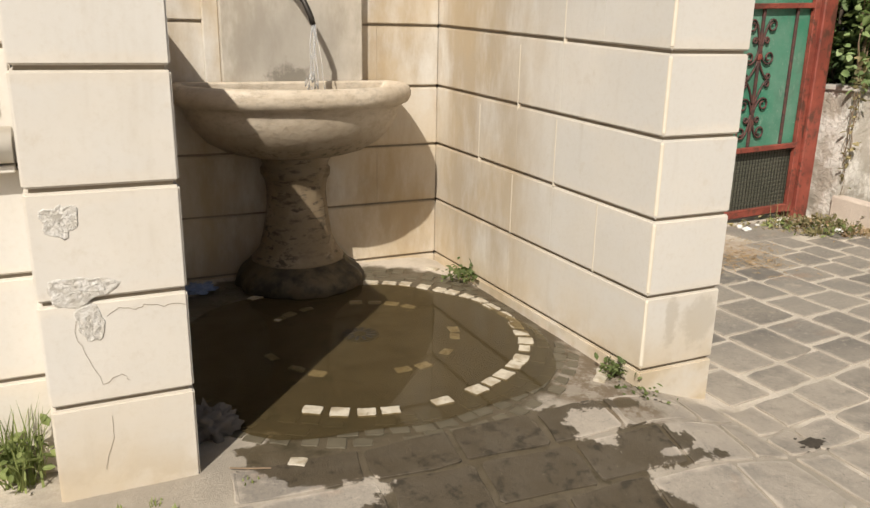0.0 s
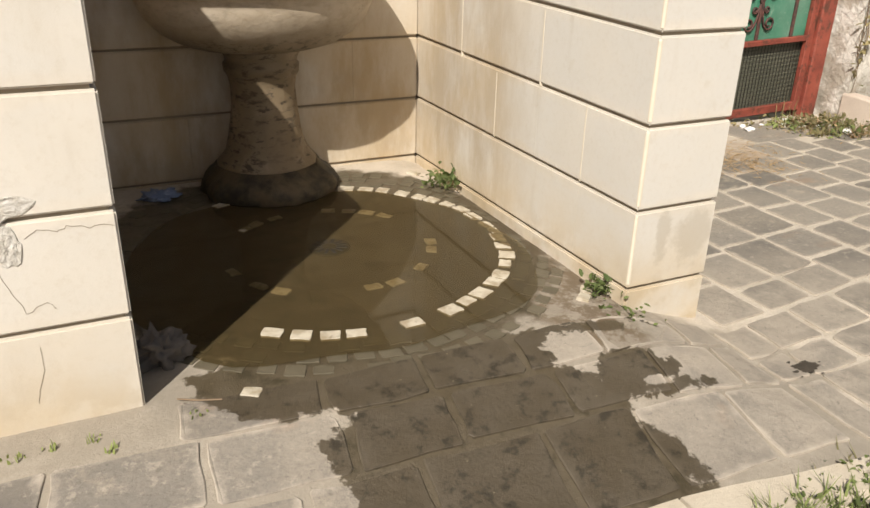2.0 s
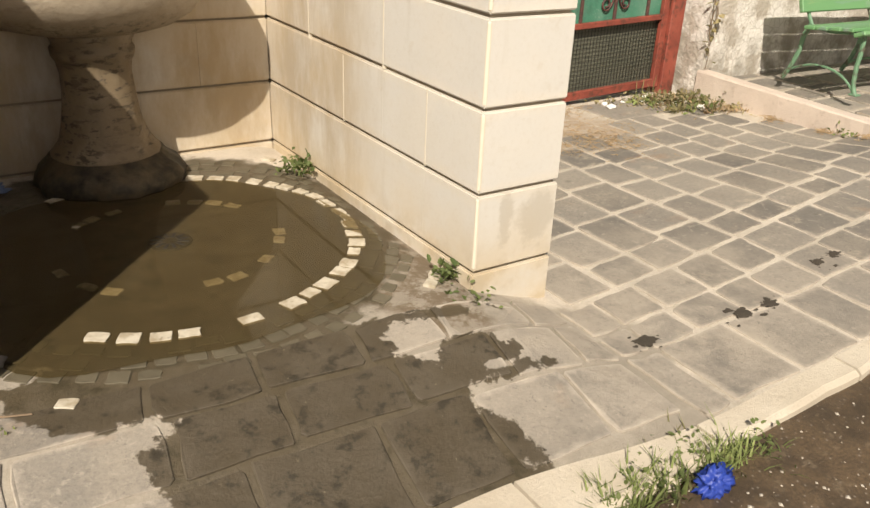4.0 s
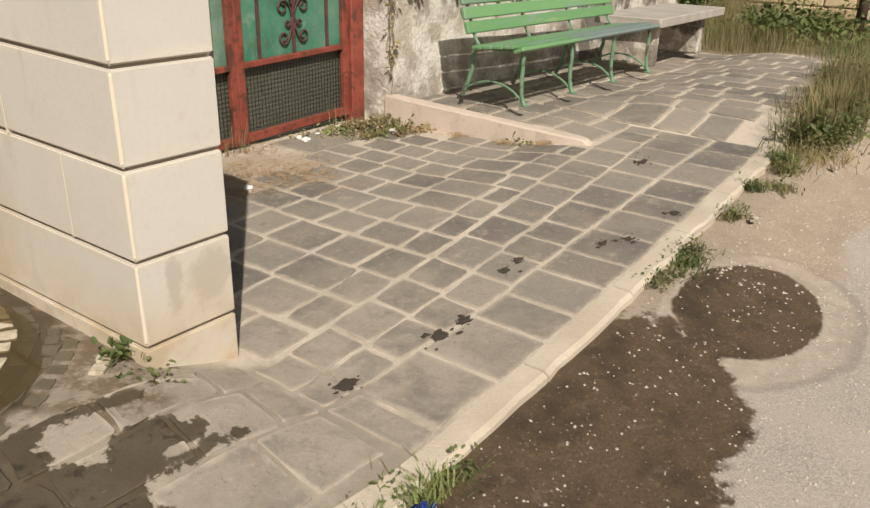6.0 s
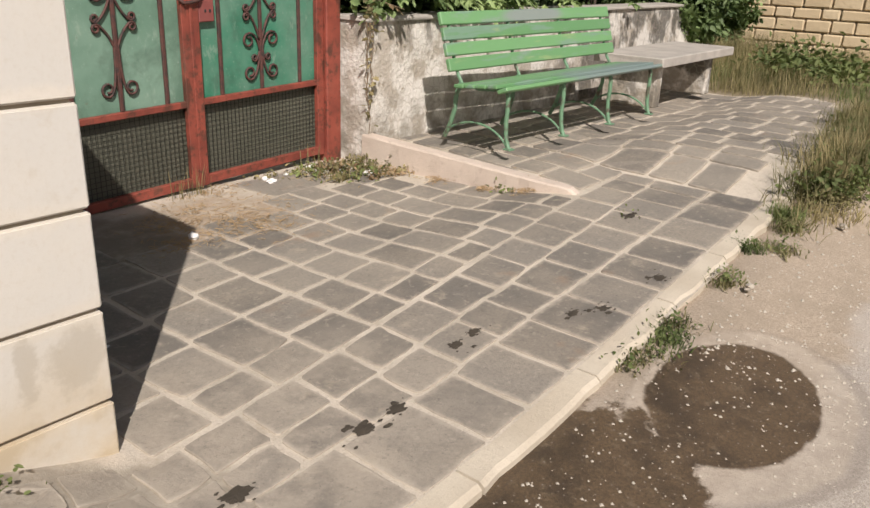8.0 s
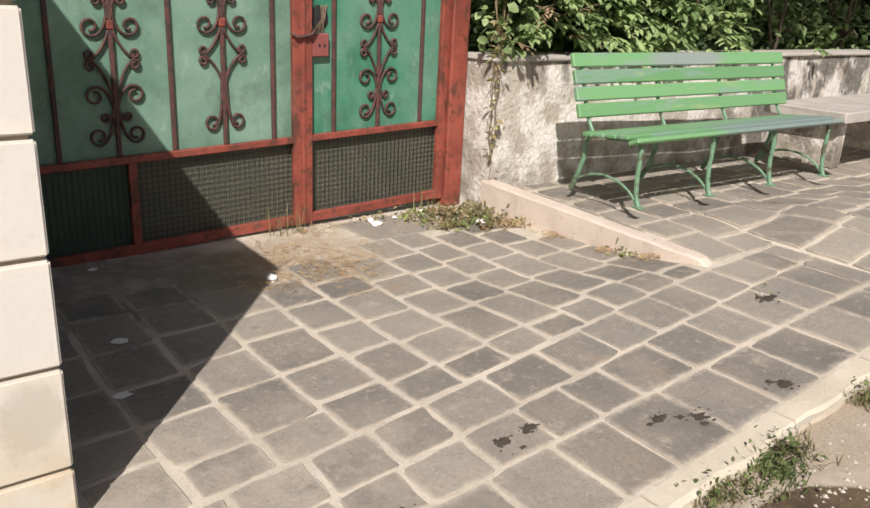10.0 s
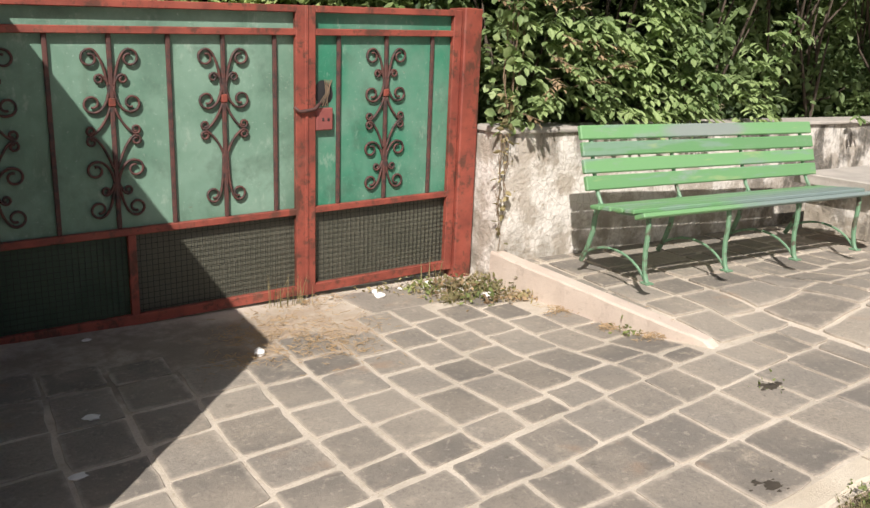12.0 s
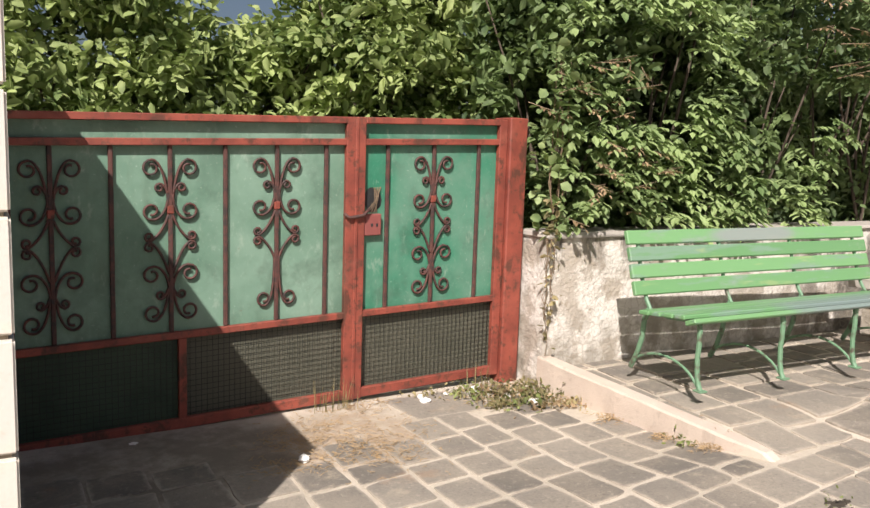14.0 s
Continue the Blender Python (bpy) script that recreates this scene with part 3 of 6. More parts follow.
def tube(name, pts, r, mat, parent=None, label="", sides=6, taper=1.0, flat=1.0):
    vs, fs = tube_data(pts, r, sides, taper, flat)
    return part(name, mesh_from(name, vs, fs, mat, sides > 5), parent, label)


def joined(datas):
    vs, fs = [], []
    for v, f in datas:
        o = len(vs)
        vs.extend(v)
        fs.extend([[i + o for i in q] for q in f])
    return vs, fs


def smooth(a, b, x):
    t = min(1.0, max(0.0, (x - a) / (b - a)))
    return t * t * (3 - 2 * t)


def kerb_y(x):
    """Inner edge of the kerb."""
    return 1.25 + 0.03 * (x - 2.4) + 0.10 * smooth(2.3, 1.4, x)


def height(x, y):
    """The paving: a platform by the fountain, a dip before the gate, a terrace with the benches."""
    plat = 0.16 * smooth(1.15, 2.0, y) * (1 - smooth(1.78, 2.42, x))
    rise = 0.042 * max(0.0, min(x, 5.8) - 3.3) * (1 - 0.85 * smooth(2.35, 3.1, y))
    ter = 0.0
    if x > 5.73 - 0.0722 * (y - 2.33):
        ter = 0.13 * max(smooth(2.3, 3.0, y), smooth(6.2, 7.2, x))
    base = plat + rise + ter
    return base * smooth(0.2, 1.2, y) - 0.03 * smooth(1.15, 0.6, y)


# ---- ground and paving base ----
def lines(a, b, step, far):
    inner = [a + step * i for i in range(int((b - a) / step) + 1)]
    return [a - far, a - far / 4, a - far / 20, a - far / 80] + inner + [inner[-1] + far / 80, inner[-1] + far / 20, inner[-1] + far / 4, inner[-1] + far]


def sheet(name, xs, ys, zf, mat, keep=None):
    vs = [(x, y, zf(x, y)) for y in ys for x in xs]
    n = len(xs)
    fs = []
    for j in range(len(ys) - 1):
        for i in range(n - 1):
            if keep is None or keep((xs[i] + xs[i + 1]) / 2, (ys[j] + ys[j + 1]) / 2):
                fs.append([j * n + i, j * n + i + 1, (j + 1) * n + i + 1, (j + 1) * n + i])
    return mesh_from(name, vs, fs, mat, True)


def ground_z(x, y):
    if -4 < x < 14 and -4 < y < 8:
        sink = 0.22 * smooth(1.35, 1.6, y) * smooth(4.9, 4.5, y) * smooth(10.6, 10.1, x)
        return height(x, min(y, 4.4)) - sink - 0.05 * smooth(1.16, 1.35, y) * smooth(10.6, 10.1, x) - 0.02 + 0.012 * noise.noise(Vector((x * 2, y * 2, 0)))
    return -0.05


ground = tagged(part("ground", sheet("ground", lines(-4, 14, 0.15, 1500), lines(-4, 8, 0.15, 1500), ground_z, M_GROUND)), "pale worn asphalt road with sandy verge and wet dirt", "ground", kind="structure")
pave_keep = lambda x, y: y > kerb_y(x) - 0.085 and y < 4.6 and (x < 10.6 - 0.9 * max(0, 2.2 - y))
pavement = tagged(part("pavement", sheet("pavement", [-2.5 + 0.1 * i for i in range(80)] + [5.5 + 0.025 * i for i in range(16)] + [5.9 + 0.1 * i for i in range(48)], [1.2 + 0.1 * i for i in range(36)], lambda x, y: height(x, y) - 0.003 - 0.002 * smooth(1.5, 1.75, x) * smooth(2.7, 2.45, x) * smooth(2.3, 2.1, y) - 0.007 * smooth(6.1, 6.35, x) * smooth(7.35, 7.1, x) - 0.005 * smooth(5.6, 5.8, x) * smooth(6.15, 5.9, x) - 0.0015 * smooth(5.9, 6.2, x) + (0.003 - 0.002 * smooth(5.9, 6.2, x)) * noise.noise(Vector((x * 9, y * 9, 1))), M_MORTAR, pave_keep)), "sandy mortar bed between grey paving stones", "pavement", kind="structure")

# ---- fountain monument ----
COURSE = 0.302
FAN = 0.0425


def block(ob, d, bevel, axis, first_end, last_end, fan=0.0):
    """One stone: bed edges bevelled, upright edges only at the ends of the wall; fan spreads the courses towards the back."""
    bm = bmesh.new()
    bmesh.ops.create_cube(bm, size=1.0, matrix=Matrix.Translation(((d[0] + d[1]) / 2, (d[2] + d[3]) / 2, (d[4] + d[5]) / 2)) @ Matrix.Diagonal((d[1] - d[0], d[3] - d[2], d[5] - d[4], 1)))
    lo, hi = d[2 * axis], d[2 * axis + 1]
    pick = []
    for e in bm.edges:
        p, q = e.verts[0].co, e.verts[1].co
        if abs(p.z - q.z) > 1e-4:
            if (first_end and abs(p[axis] - lo) < 1e-4) or (last_end and abs(p[axis] - hi) < 1e-4):
                pick.append(e)
        elif abs(p[axis] - q[axis]) > 1e-4 or (first_end and abs(p[axis] - lo) < 1e-4) or (last_end and abs(p[axis] - hi) < 1e-4):
            pick.append(e)
    bmesh.ops.bevel(bm, geom=pick, offset=bevel, segments=2, affect="EDGES")
    vs, fs = [tuple(v.co) for v in bm.verts], [[v.index for v in f.verts] for f in bm.faces]
    bm.verts.index_update()
    fs = [[v.index for v in f.verts] for f in bm.faces]
    bm.free()
    if fan:
        vs = [(x, y, z + (z - 0.47) * fan * (y - 2.11)) for x, y, z in vs]
    part("stone_block", mesh_from("stone_block", vs, fs, M_LIME), ob)


def course_wall(ob, x0, x1, y0, y1, base, top, first, joints, axis, bevel=0.006, rise=COURSE, fan=0.0):
    """Stone courses with open bed joints, as blocks under ob. joints: per course, places of the upright joints along the axis."""
    zs = [base] + [first + rise * i for i in range(12) if first + rise * i < top - 0.05] + [top]
    for i in range(len(zs) - 1):
        cuts = sorted(joints[i % len(joints)])
        a0, a1 = (x0, x1) if axis == 0 else (y0, y1)
        marks = [a0] + [c for c in cuts if a0 + 0.05 < c < a1 - 0.05] + [a1]
        for a, b in zip(marks, marks[1:]):
            g0 = 0.0 if a == a0 else 0.0006
            g1 = 0.0 if b == a1 else 0.0006
            d = (a + g0, b - g1, y0, y1) if axis == 0 else (x0, x1, a + g0, b - g1)
            block(ob, (*d, zs[i] + (0.006 if i else 0), zs[i + 1] - 0.006), bevel, axis, a == a0, b == a1, fan)


def core(name, x0, x1, y0, y1, z0, z1, label):
    return tagged(box(name, (x0, x1, y0, y1, z0, z1), M_GROOVE, None, "", 0), label, "wall", kind="structure")


RIGHT_TOP, LEFT_TOP = 2.09, 1.75
wall_right_wing = core("wall_right_wing", 1.985, 2.322, 2.125, 4.40, -0.1, RIGHT_TOP - 0.01, "cream limestone fountain wing wall with dark open bed joints")
course_wall(wall_right_wing, 1.97, 2.337, 2.11, 4.415, -0.12, RIGHT_TOP, 0.192, [(2.9, 3.48), (2.46, 3.14, 3.75), (2.79, 3.49), (3.12, 3.56), (2.77, 3.4), (2.5, 3.2)], 1, fan=FAN)
wall_left_wing = core("wall_left_wing", -0.065, 0.286, 2.115, 4.40, 0.0, LEFT_TOP - 0.01, "cream limestone pier with chipped and cracked faces")
course_wall(wall_left_wing, -0.08, 0.301, 2.10, 4.415, 0.0, LEFT_TOP, 0.443, [(2.9, 3.48), (2.46, 3.14), (2.79, 3.49), (3.12, 3.56), (2.77, 3.4)], 1, 0.006, 0.304)
wall_niche = core("wall_niche", 0.306, 1.965, 4.015, 4.40, 0.0, RIGHT_TOP - 0.01, "cream limestone back wall of the fountain niche")
course_wall(wall_niche, 0.303, 1.968, 4.0, 4.41, 0.0, RIGHT_TOP, 0.170, [(0.9, 1.6), (0.75, 1.3), (1.05, 1.6), (0.8, 1.45)], 0, 0.006, 0.326)
wall_left_outer = core("wall_left_outer", -3.0, -0.08, 2.305, 4.40, 0.0, LEFT_TOP - 0.01, "cream limestone outer wall set back beside the pier")
course_wall(wall_left_outer, -3.0, -0.079, 2.29, 4.415, 0.0, LEFT_TOP, 0.468, [(-0.9, -1.8), (-0.5, -1.4, -2.3)], 0, 0.006, 0.311)
for xx, yy, z0, z1 in ((1.9698, 3.12, 1.10, 1.398), (1.9698, 2.77, 1.404, 1.70), (1.9698, 2.79, 0.80, 1.094), (1.9698, 3.49, 0.80, 1.094), (1.9698, 3.14, 0.50, 0.79), (1.9698, 2.46, 0.50, 0.79)):
    box("pointing", (xx - 0.0012, xx + 0.02, yy - 0.003, yy + 0.003, z0, z1), M_POINT, wall_right_wing, "pale pointing strip", 0)
# worn pale arris strips at the front corner of the right wing
for z0 in (0.2, 0.5, 0.802, 1.104, 1.406, 1.708):
    box("pointing", (1.9688, 1.986, 2.1088, 2.126, z0 + 0.008, z0 + 0.282), M_POINT, wall_right_wing, "pale pointing strip", 0.006, 0.0008)

# moulding and a black letter on the outer wall
ledge = empty_thing("wall_ledge", "cream stone ledge with a rounded nose on the outer wall", "ledge", (-1.2, 2.25, 1.09))
prof = [(0.0, 1.15), (0.055, 1.155), (0.085, 1.175), (0.09, 1.20), (0.08, 1.225), (0.05, 1.24), (0.0, 1.245)]
vs = [(x, 2.29 - d, z - 0.05) for x in (-2.6, -0.095) for d, z in prof]
n = len(prof)
fs = [[i, i + 1, n + i + 1, n + i] for i in range(n - 1)] + [list(range(n))[::-1], [n + i for i in range(n)]]
part("nose", mesh_from("nose", vs, fs, M_LIME, True), ledge)
box("shelf", (-2.6, -0.095, 2.235, 2.289, 1.078, 1.098), M_LIME, ledge, "", 0.003)
letter = empty_thing("wall_letter", "black painted stroke of lettering on cream stone", "lettering", (-0.11, 2.288, 1.27))
box("stroke", (-0.15, -0.12, 2.284, 2.2895, 1.225, 1.31), M_BLACK, letter, "", 0.004, 0.003)

# chipped plaster patches on the pier
random.seed(4)


def chip(cx, cz, w, h, y):
    n = 26
    vs, fs = [], []
    for ring, (s, d) in enumerate(((1.0, 0.0006), (0.92, -0.0016), (0.7, -0.0006), (0.45, -0.0022), (0.2, -0.0010), (0.0, -0.002))):
        for i in range(n):
            a = 2 * math.pi * i / n
            q = s * (1 + 0.55 * noise.noise(Vector((math.cos(a) * 1.8 + cx * 9, math.sin(a) * 1.8, cz * 7))))
            vs.append((cx + w * q * math.cos(a), y + d + (random.uniform(-0.0018, 0.0004) if ring else 0), cz + h * q * math.sin(a)))
    for r in range(5):
        for i in range(n):
            j = (i + 1) % n
            fs.append([r * n + i, r * n + j, (r + 1) * n + j, (r + 1) * n + i])
    return mesh_from("broken_patch", vs, fs, M_CHIP)


for cx, cz, w, h in ((-0.002, 0.985, 0.044, 0.046), (0.03, 0.79, 0.088, 0.042), (0.045, 0.69, 0.046, 0.05)):
    part("broken_patch", chip(cx, cz - 0.012, w, h, 2.0995), wall_left_wing, "rough broken pale plaster patch")


def crack(pts, y, r=0.0016):
    out = []
    for (x0, z0), (x1, z1) in zip(pts, pts[1:]):
        for i in range(4):
            t = i / 4
            out.append((x0 + (x1 - x0) * t + random.uniform(-0.004, 0.004), y, z0 + (z1 - z0) * t + random.uniform(-0.004, 0.004)))
    return out


for pts in (((0.09, 0.70), (0.12, 0.715), (0.16, 0.705), (0.19, 0.72), (0.235, 0.705), (0.27, 0.71), (0.30, 0.70)),
            ((0.02, 0.74), (0.0, 0.66), (0.03, 0.58), (0.06, 0.50), (0.11, 0.52), (0.14, 0.49)), ((0.07, 0.40), (0.075, 0.33), (0.055, 0.27), (0.04, 0.22))):
    tube("crack", crack(pts, 2.0996), 0.0009, M_GROOVE, wall_left_wing, "thin dark crack", 4)

# projecting spout panel
panel = empty_thing("spout_panel", "grey stained stone panel behind the fountain basin", "stone panel", (1.13, 3.96, 1.0))
box("panel_face", (0.765, 1.497, 3.935, 4.001, 0.95, 2.0), M_PANEL, panel, "", 0.006)

box("edge_strip", (0.688, 0.7649, 3.966, 4.0005, 0.95, 2.0), M_LIME, panel, "cream stone edge strip", 0.005)

# basin on its pedestal
BX, BY = 1.085, 3.80
basin = empty_thing("fountain_basin", "weathered travertine fountain basin on a baluster pedestal", "fountain", (BX, BY, 0.15))
bowl_prof = [(0.20, 0.835), (0.27, 0.842), (0.35, 0.864), (0.435, 0.912), (0.50, 0.978), (0.53, 1.045), (0.538, 1.080), (0.556, 1.090), (0.585, 1.102), (0.600, 1.127), (0.601, 1.155), (0.590, 1.180), (0.572, 1.190), (0.548, 1.189), (0.530, 1.178), (0.510, 1.150), (0.47, 1.10), (0.40, 1.06), (0.2, 1.04), (0.03, 1.035)]
lathe("bowl", bowl_prof, M_TRAV, basin, "", 96, (BX, BY, 0), 0.007, 0.134, 0.745, 13)
lathe("pedestal", [(0.215, 0.26), (0.238, 0.275), (0.236, 0.305), (0.212, 0.33), (0.196, 0.36), (0.181, 0.42), (0.166, 0.50), (0.154, 0.58), (0.150, 0.66), (0.158, 0.71), (0.176, 0.735), (0.178, 0.765), (0.165, 0.78), (0.17, 0.80), (0.20, 0.85)], M_TRAV, basin, "brown algae-stained pitted pedestal", 48, (BX, BY + 0.02, 0), 0.05, 0.19)
lathe("foot", [(0.29, 0.10), (0.325, 0.15), (0.33, 0.20), (0.31, 0.235), (0.27, 0.262), (0.245, 0.29), (0.2, 0.295)], M_SLIME, basin, "wet slimy dark foot", 84, (BX, BY + 0.02, 0), 0.10, 0.195)
lathe("basin_water", [(0.482, 1.113), (0.482, 1.115)], M_WATER, basin, "still water in the basin", 48, (BX, BY, 0), 0.0, 0.088, 0.745)

spout = empty_thing("water_spout", "dark iron spout bent down over the basin", "spout", (1.12, 3.93, 1.62))
tube("pipe", [(1.10, 3.94, 1.63), (1.105, 3.88, 1.65), (1.12, 3.82, 1.625), (1.145, 3.78, 1.57), (1.168, 3.765, 1.51), (1.178, 3.76, 1.47)], 0.014, M_DARK, spout, "", 10)
random.seed(9)
stream = empty_thing("water_stream", "white splashing water falling into the basin", "water", (1.18, 3.76, 1.15))
for i in range(4):
    pts = [(1.178 + 0.012 * i * (0.3 + s) * (1 if i % 2 else -1) + 0.004 * math.sin(9 * s + i), 3.757 - 0.02 * s * i * 0.4, 1.472 - 0.31 * s) for s in [j / 8 for j in range(9)]]
    tube("jet", pts, 0.007 - 0.0012 * i, M_STREAM, stream, "", 6, 0.7)

# froth where the jet strikes the basin
froth = []
for i in range(26):
    a, rr = random.uniform(0, 6.28), random.uniform(0, 0.055)
    c0 = Vector((1.165 + rr * math.cos(a), 3.76 + rr * math.sin(a), random.uniform(1.115, 1.27 - 1.4 * rr)))
    froth.append(tube_data([c0, c0 + Vector((random.uniform(-0.006, 0.006), random.uniform(-0.006, 0.006), 0.012)), c0 + Vector((random.uniform(-0.01, 0.01), 0, 0.022))], random.uniform(0.003, 0.006), 5, 0.5))
for fvs, ffs in froth:
    part("drop", mesh_from("drop", fvs, ffs, M_STREAM, True), stream)

# floor of the niche: rings of setts round a drain
random.seed(21)
CX, CY = 1.12, 2.965
drain = empty_thing("floor_drain", "round cast-iron floor drain with radial slots", "drain", (CX, CY, 0.158))
lathe("cover", [(0.085, 0.151), (0.085, 0.1605), (0.08, 0.162), (0.01, 0.162)], M_DARK, drain, "", 32, (CX, CY, 0))
for i in range(12):
    a = i * math.pi / 6
    box("rib", (-0.006, 0.006, 0.03, 0.075, 0.0, 0.003), M_DARK, drain, "", 0.001, 0, Matrix.Translation((CX, CY, 0.161)) @ Matrix.Rotation(a, 4, "Z"))


def quad_stone(corners, top, inset, mat, parent, name, label="", thick=0.05, cham=(0.003, 0.014), rnd=0.008, ripple=0.0015, edge=0.003):
    """One flat stone: an uneven eight-sided outline with a bevelled top edge that follows the ground."""
    c = Vector((sum(p[0] for p in corners) / 4, sum(p[1] for p in corners) / 4))
    pts = []
    for i in range(4):
        p, a, b = Vector(corners[i]), Vector(corners[i - 1]), Vector(corners[(i + 1) % 4])
        u, v = (a - p).normalized(), (b - p).normalized()
        q = p + (u + v) * inset + Vector((random.uniform(-rnd, rnd), random.uniform(-rnd, rnd)))
        s = random.uniform(*cham)
        pts += [q + u * s, q + v * s]
        reach = (b - p).length - 2 * inset
        nv = Vector((-v.y, v.x))
        for f in (0.34, 0.67):
            pts.append(q + v * (reach * f) + nv * random.uniform(-rnd, rnd) * 0.75)
    lift = random.uniform(-ripple, ripple)
    tz = [top(p.x, p.y) + lift + random.uniform(-0.001, 0.001) for p in pts]
    n = len(pts)
    vs = [(p.x, p.y, z - thick) for p, z in zip(pts, tz)] + [(p.x, p.y, z - 0.5 * edge) for p, z in zip(pts, tz)]
    inn = [p + (c - p).normalized() * edge for p in pts]
    vs += [(p.x, p.y, z) for p, z in zip(inn, tz)]
    fs = []
    for r in range(2):
        for i in range(n):
            j = (i + 1) % n
            fs.append([r * n + i, r * n + j, (r + 1) * n + j, (r + 1) * n + i])
    fs.append([2 * n + i for i in range(n)])
    return part(name, mesh_from(name, vs, fs, mat), parent, label)


def lay_rows(u_edges, v0f, v1f, place, lengths, keep, name="paver", inset=0.012, flush=False):
    """Rows between consecutive curves; place(u, v) gives the plan."""
    made = 0
    for a, b in zip(u_edges, u_edges[1:]):
        v = v0f if flush else v0f + random.uniform(-lengths[1], 0)
        cut = random.uniform(0.45, 1.0) if flush else 1.0
        while v < v1f:
            l = random.uniform(*lengths) * cut
            cut = 1.0
            cs = [place(a, v), place(b, v), place(b, v + l), place(a, v + l)]
            cx, cy = sum(p[0] for p in cs) / 4, sum(p[1] for p in cs) / 4
            if keep(cx, cy, cs):
                area = sum(cs[i - 1][0] * cs[i][1] - cs[i][0] * cs[i - 1][1] for i in range(4))
                if area < 0:
                    cs = cs[::-1]
                quad_stone(cs, lambda x, y: height(x, y) + 0.003, inset, M_PAVER, pavement, name)
                made += 1
            v += l
    return made


# ---- gate ----
def lean(x):
    return 0.036 * (x - 4.3)


def gate_box(name, x0, x1, y0, y1, z0, z1, mat, parent, label="", bevel=0.004):
    """A bar of the gate, following its slight slope."""
    vs, fs = box_data(x0, x1, y0, y1, z0, z1, bevel)
    vs = [(x, y, z + lean(x)) for x, y, z in vs]
    return part(name, mesh_from(name, vs, fs, mat), parent, label)


def spiral(cx, cz, r0, r1, a0, turns, n=16):
    return [(cx + (r0 + (r1 - r0) * i / n) * math.cos(a0 + turns * 2 * math.pi * i / n), (cz + (r0 + (r1 - r0) * i / n) * math.sin(a0 + turns * 2 * math.pi * i / n))) for i in range(n + 1)]


def bez(p0, p1, p2, p3, n=10):
    return [tuple((1 - t) ** 3 * a + 3 * (1 - t) ** 2 * t * b + 3 * (1 - t) * t * t * c + t ** 3 * d for a, b, c, d in zip(p0, p1, p2, p3)) for t in [i / n for i in range(n + 1)]]


def scroll_set(bx, tall, parent, y):
    """Wrought scrollwork round an upright bar: pairs of C-scrolls."""
    def add(pts2):
        for s in (-1, 1):
            pts = [(bx + s * px, y, pz + lean(bx + s * px)) for px, pz in pts2]
            tube("scroll", pts, 0.0078, M_RUST, parent, "", 6, 0.9, 1.2)

    add(bez((0.010, 1.30), (0.018, 1.42), (0.045, 1.545), (0.095, 1.55)) + spiral(0.098, 1.503, 0.047, 0.020, math.pi / 2, -1.05)[1:])
    add(bez((0.010, 1.36), (0.025, 1.395), (0.035, 1.415), (0.055, 1.42), 6) + spiral(0.058, 1.396, 0.024, 0.010, math.pi / 2, -1.0, 10)[1:])
    add(bez((0.010, 1.36), (0.018, 1.26), (0.06, 1.222), (0.095, 1.225)) + spiral(0.098, 1.272, 0.047, 0.020, -math.pi / 2, 1.05)[1:])
    add(bez((0.010, 1.25), (0.03, 1.19), (0.06, 1.14), (0.105, 1.108)) + spiral(0.112, 1.132, 0.026, 0.010, -math.pi / 2, 1.1, 10)[1:])
    low = 0.99 if tall else 0.955
    add(bez((0.010, low - 0.03), (0.03, low + 0.03), (0.06, 1.07), (0.105, 1.10)) + spiral(0.112, 1.074, 0.027, 0.010, math.pi / 2, -1.1, 10)[1:])
    if tall:
        add(bez((0.012, 0.98), (0.014, 0.90), (0.014, 0.70), (0.070, 0.688)) + spiral(0.074, 0.732, 0.044, 0.018, -math.pi / 2, 1.05)[1:])
    else:
        add(bez((0.010, 0.84), (0.018, 0.93), (0.06, 0.972), (0.095, 0.968)) + spiral(0.100, 0.921, 0.047, 0.020, math.pi / 2, -1.05)[1:])
        add(bez((0.010, 0.86), (0.018, 0.76), (0.045, 0.665), (0.095, 0.665)) + spiral(0.096, 0.711, 0.046, 0.020, -math.pi / 2, 1.05)[1:])
        add(bez((0.010, 0.85), (0.025, 0.81), (0.035, 0.79), (0.055, 0.785), 6) + spiral(0.056, 0.808, 0.023, 0.010, -math.pi / 2, 1.0, 10)[1:])
    gate_box("collar", bx - 0.018, bx + 0.018, y - 0.014, y + 0.014, 1.255, 1.30, M_RED, parent)


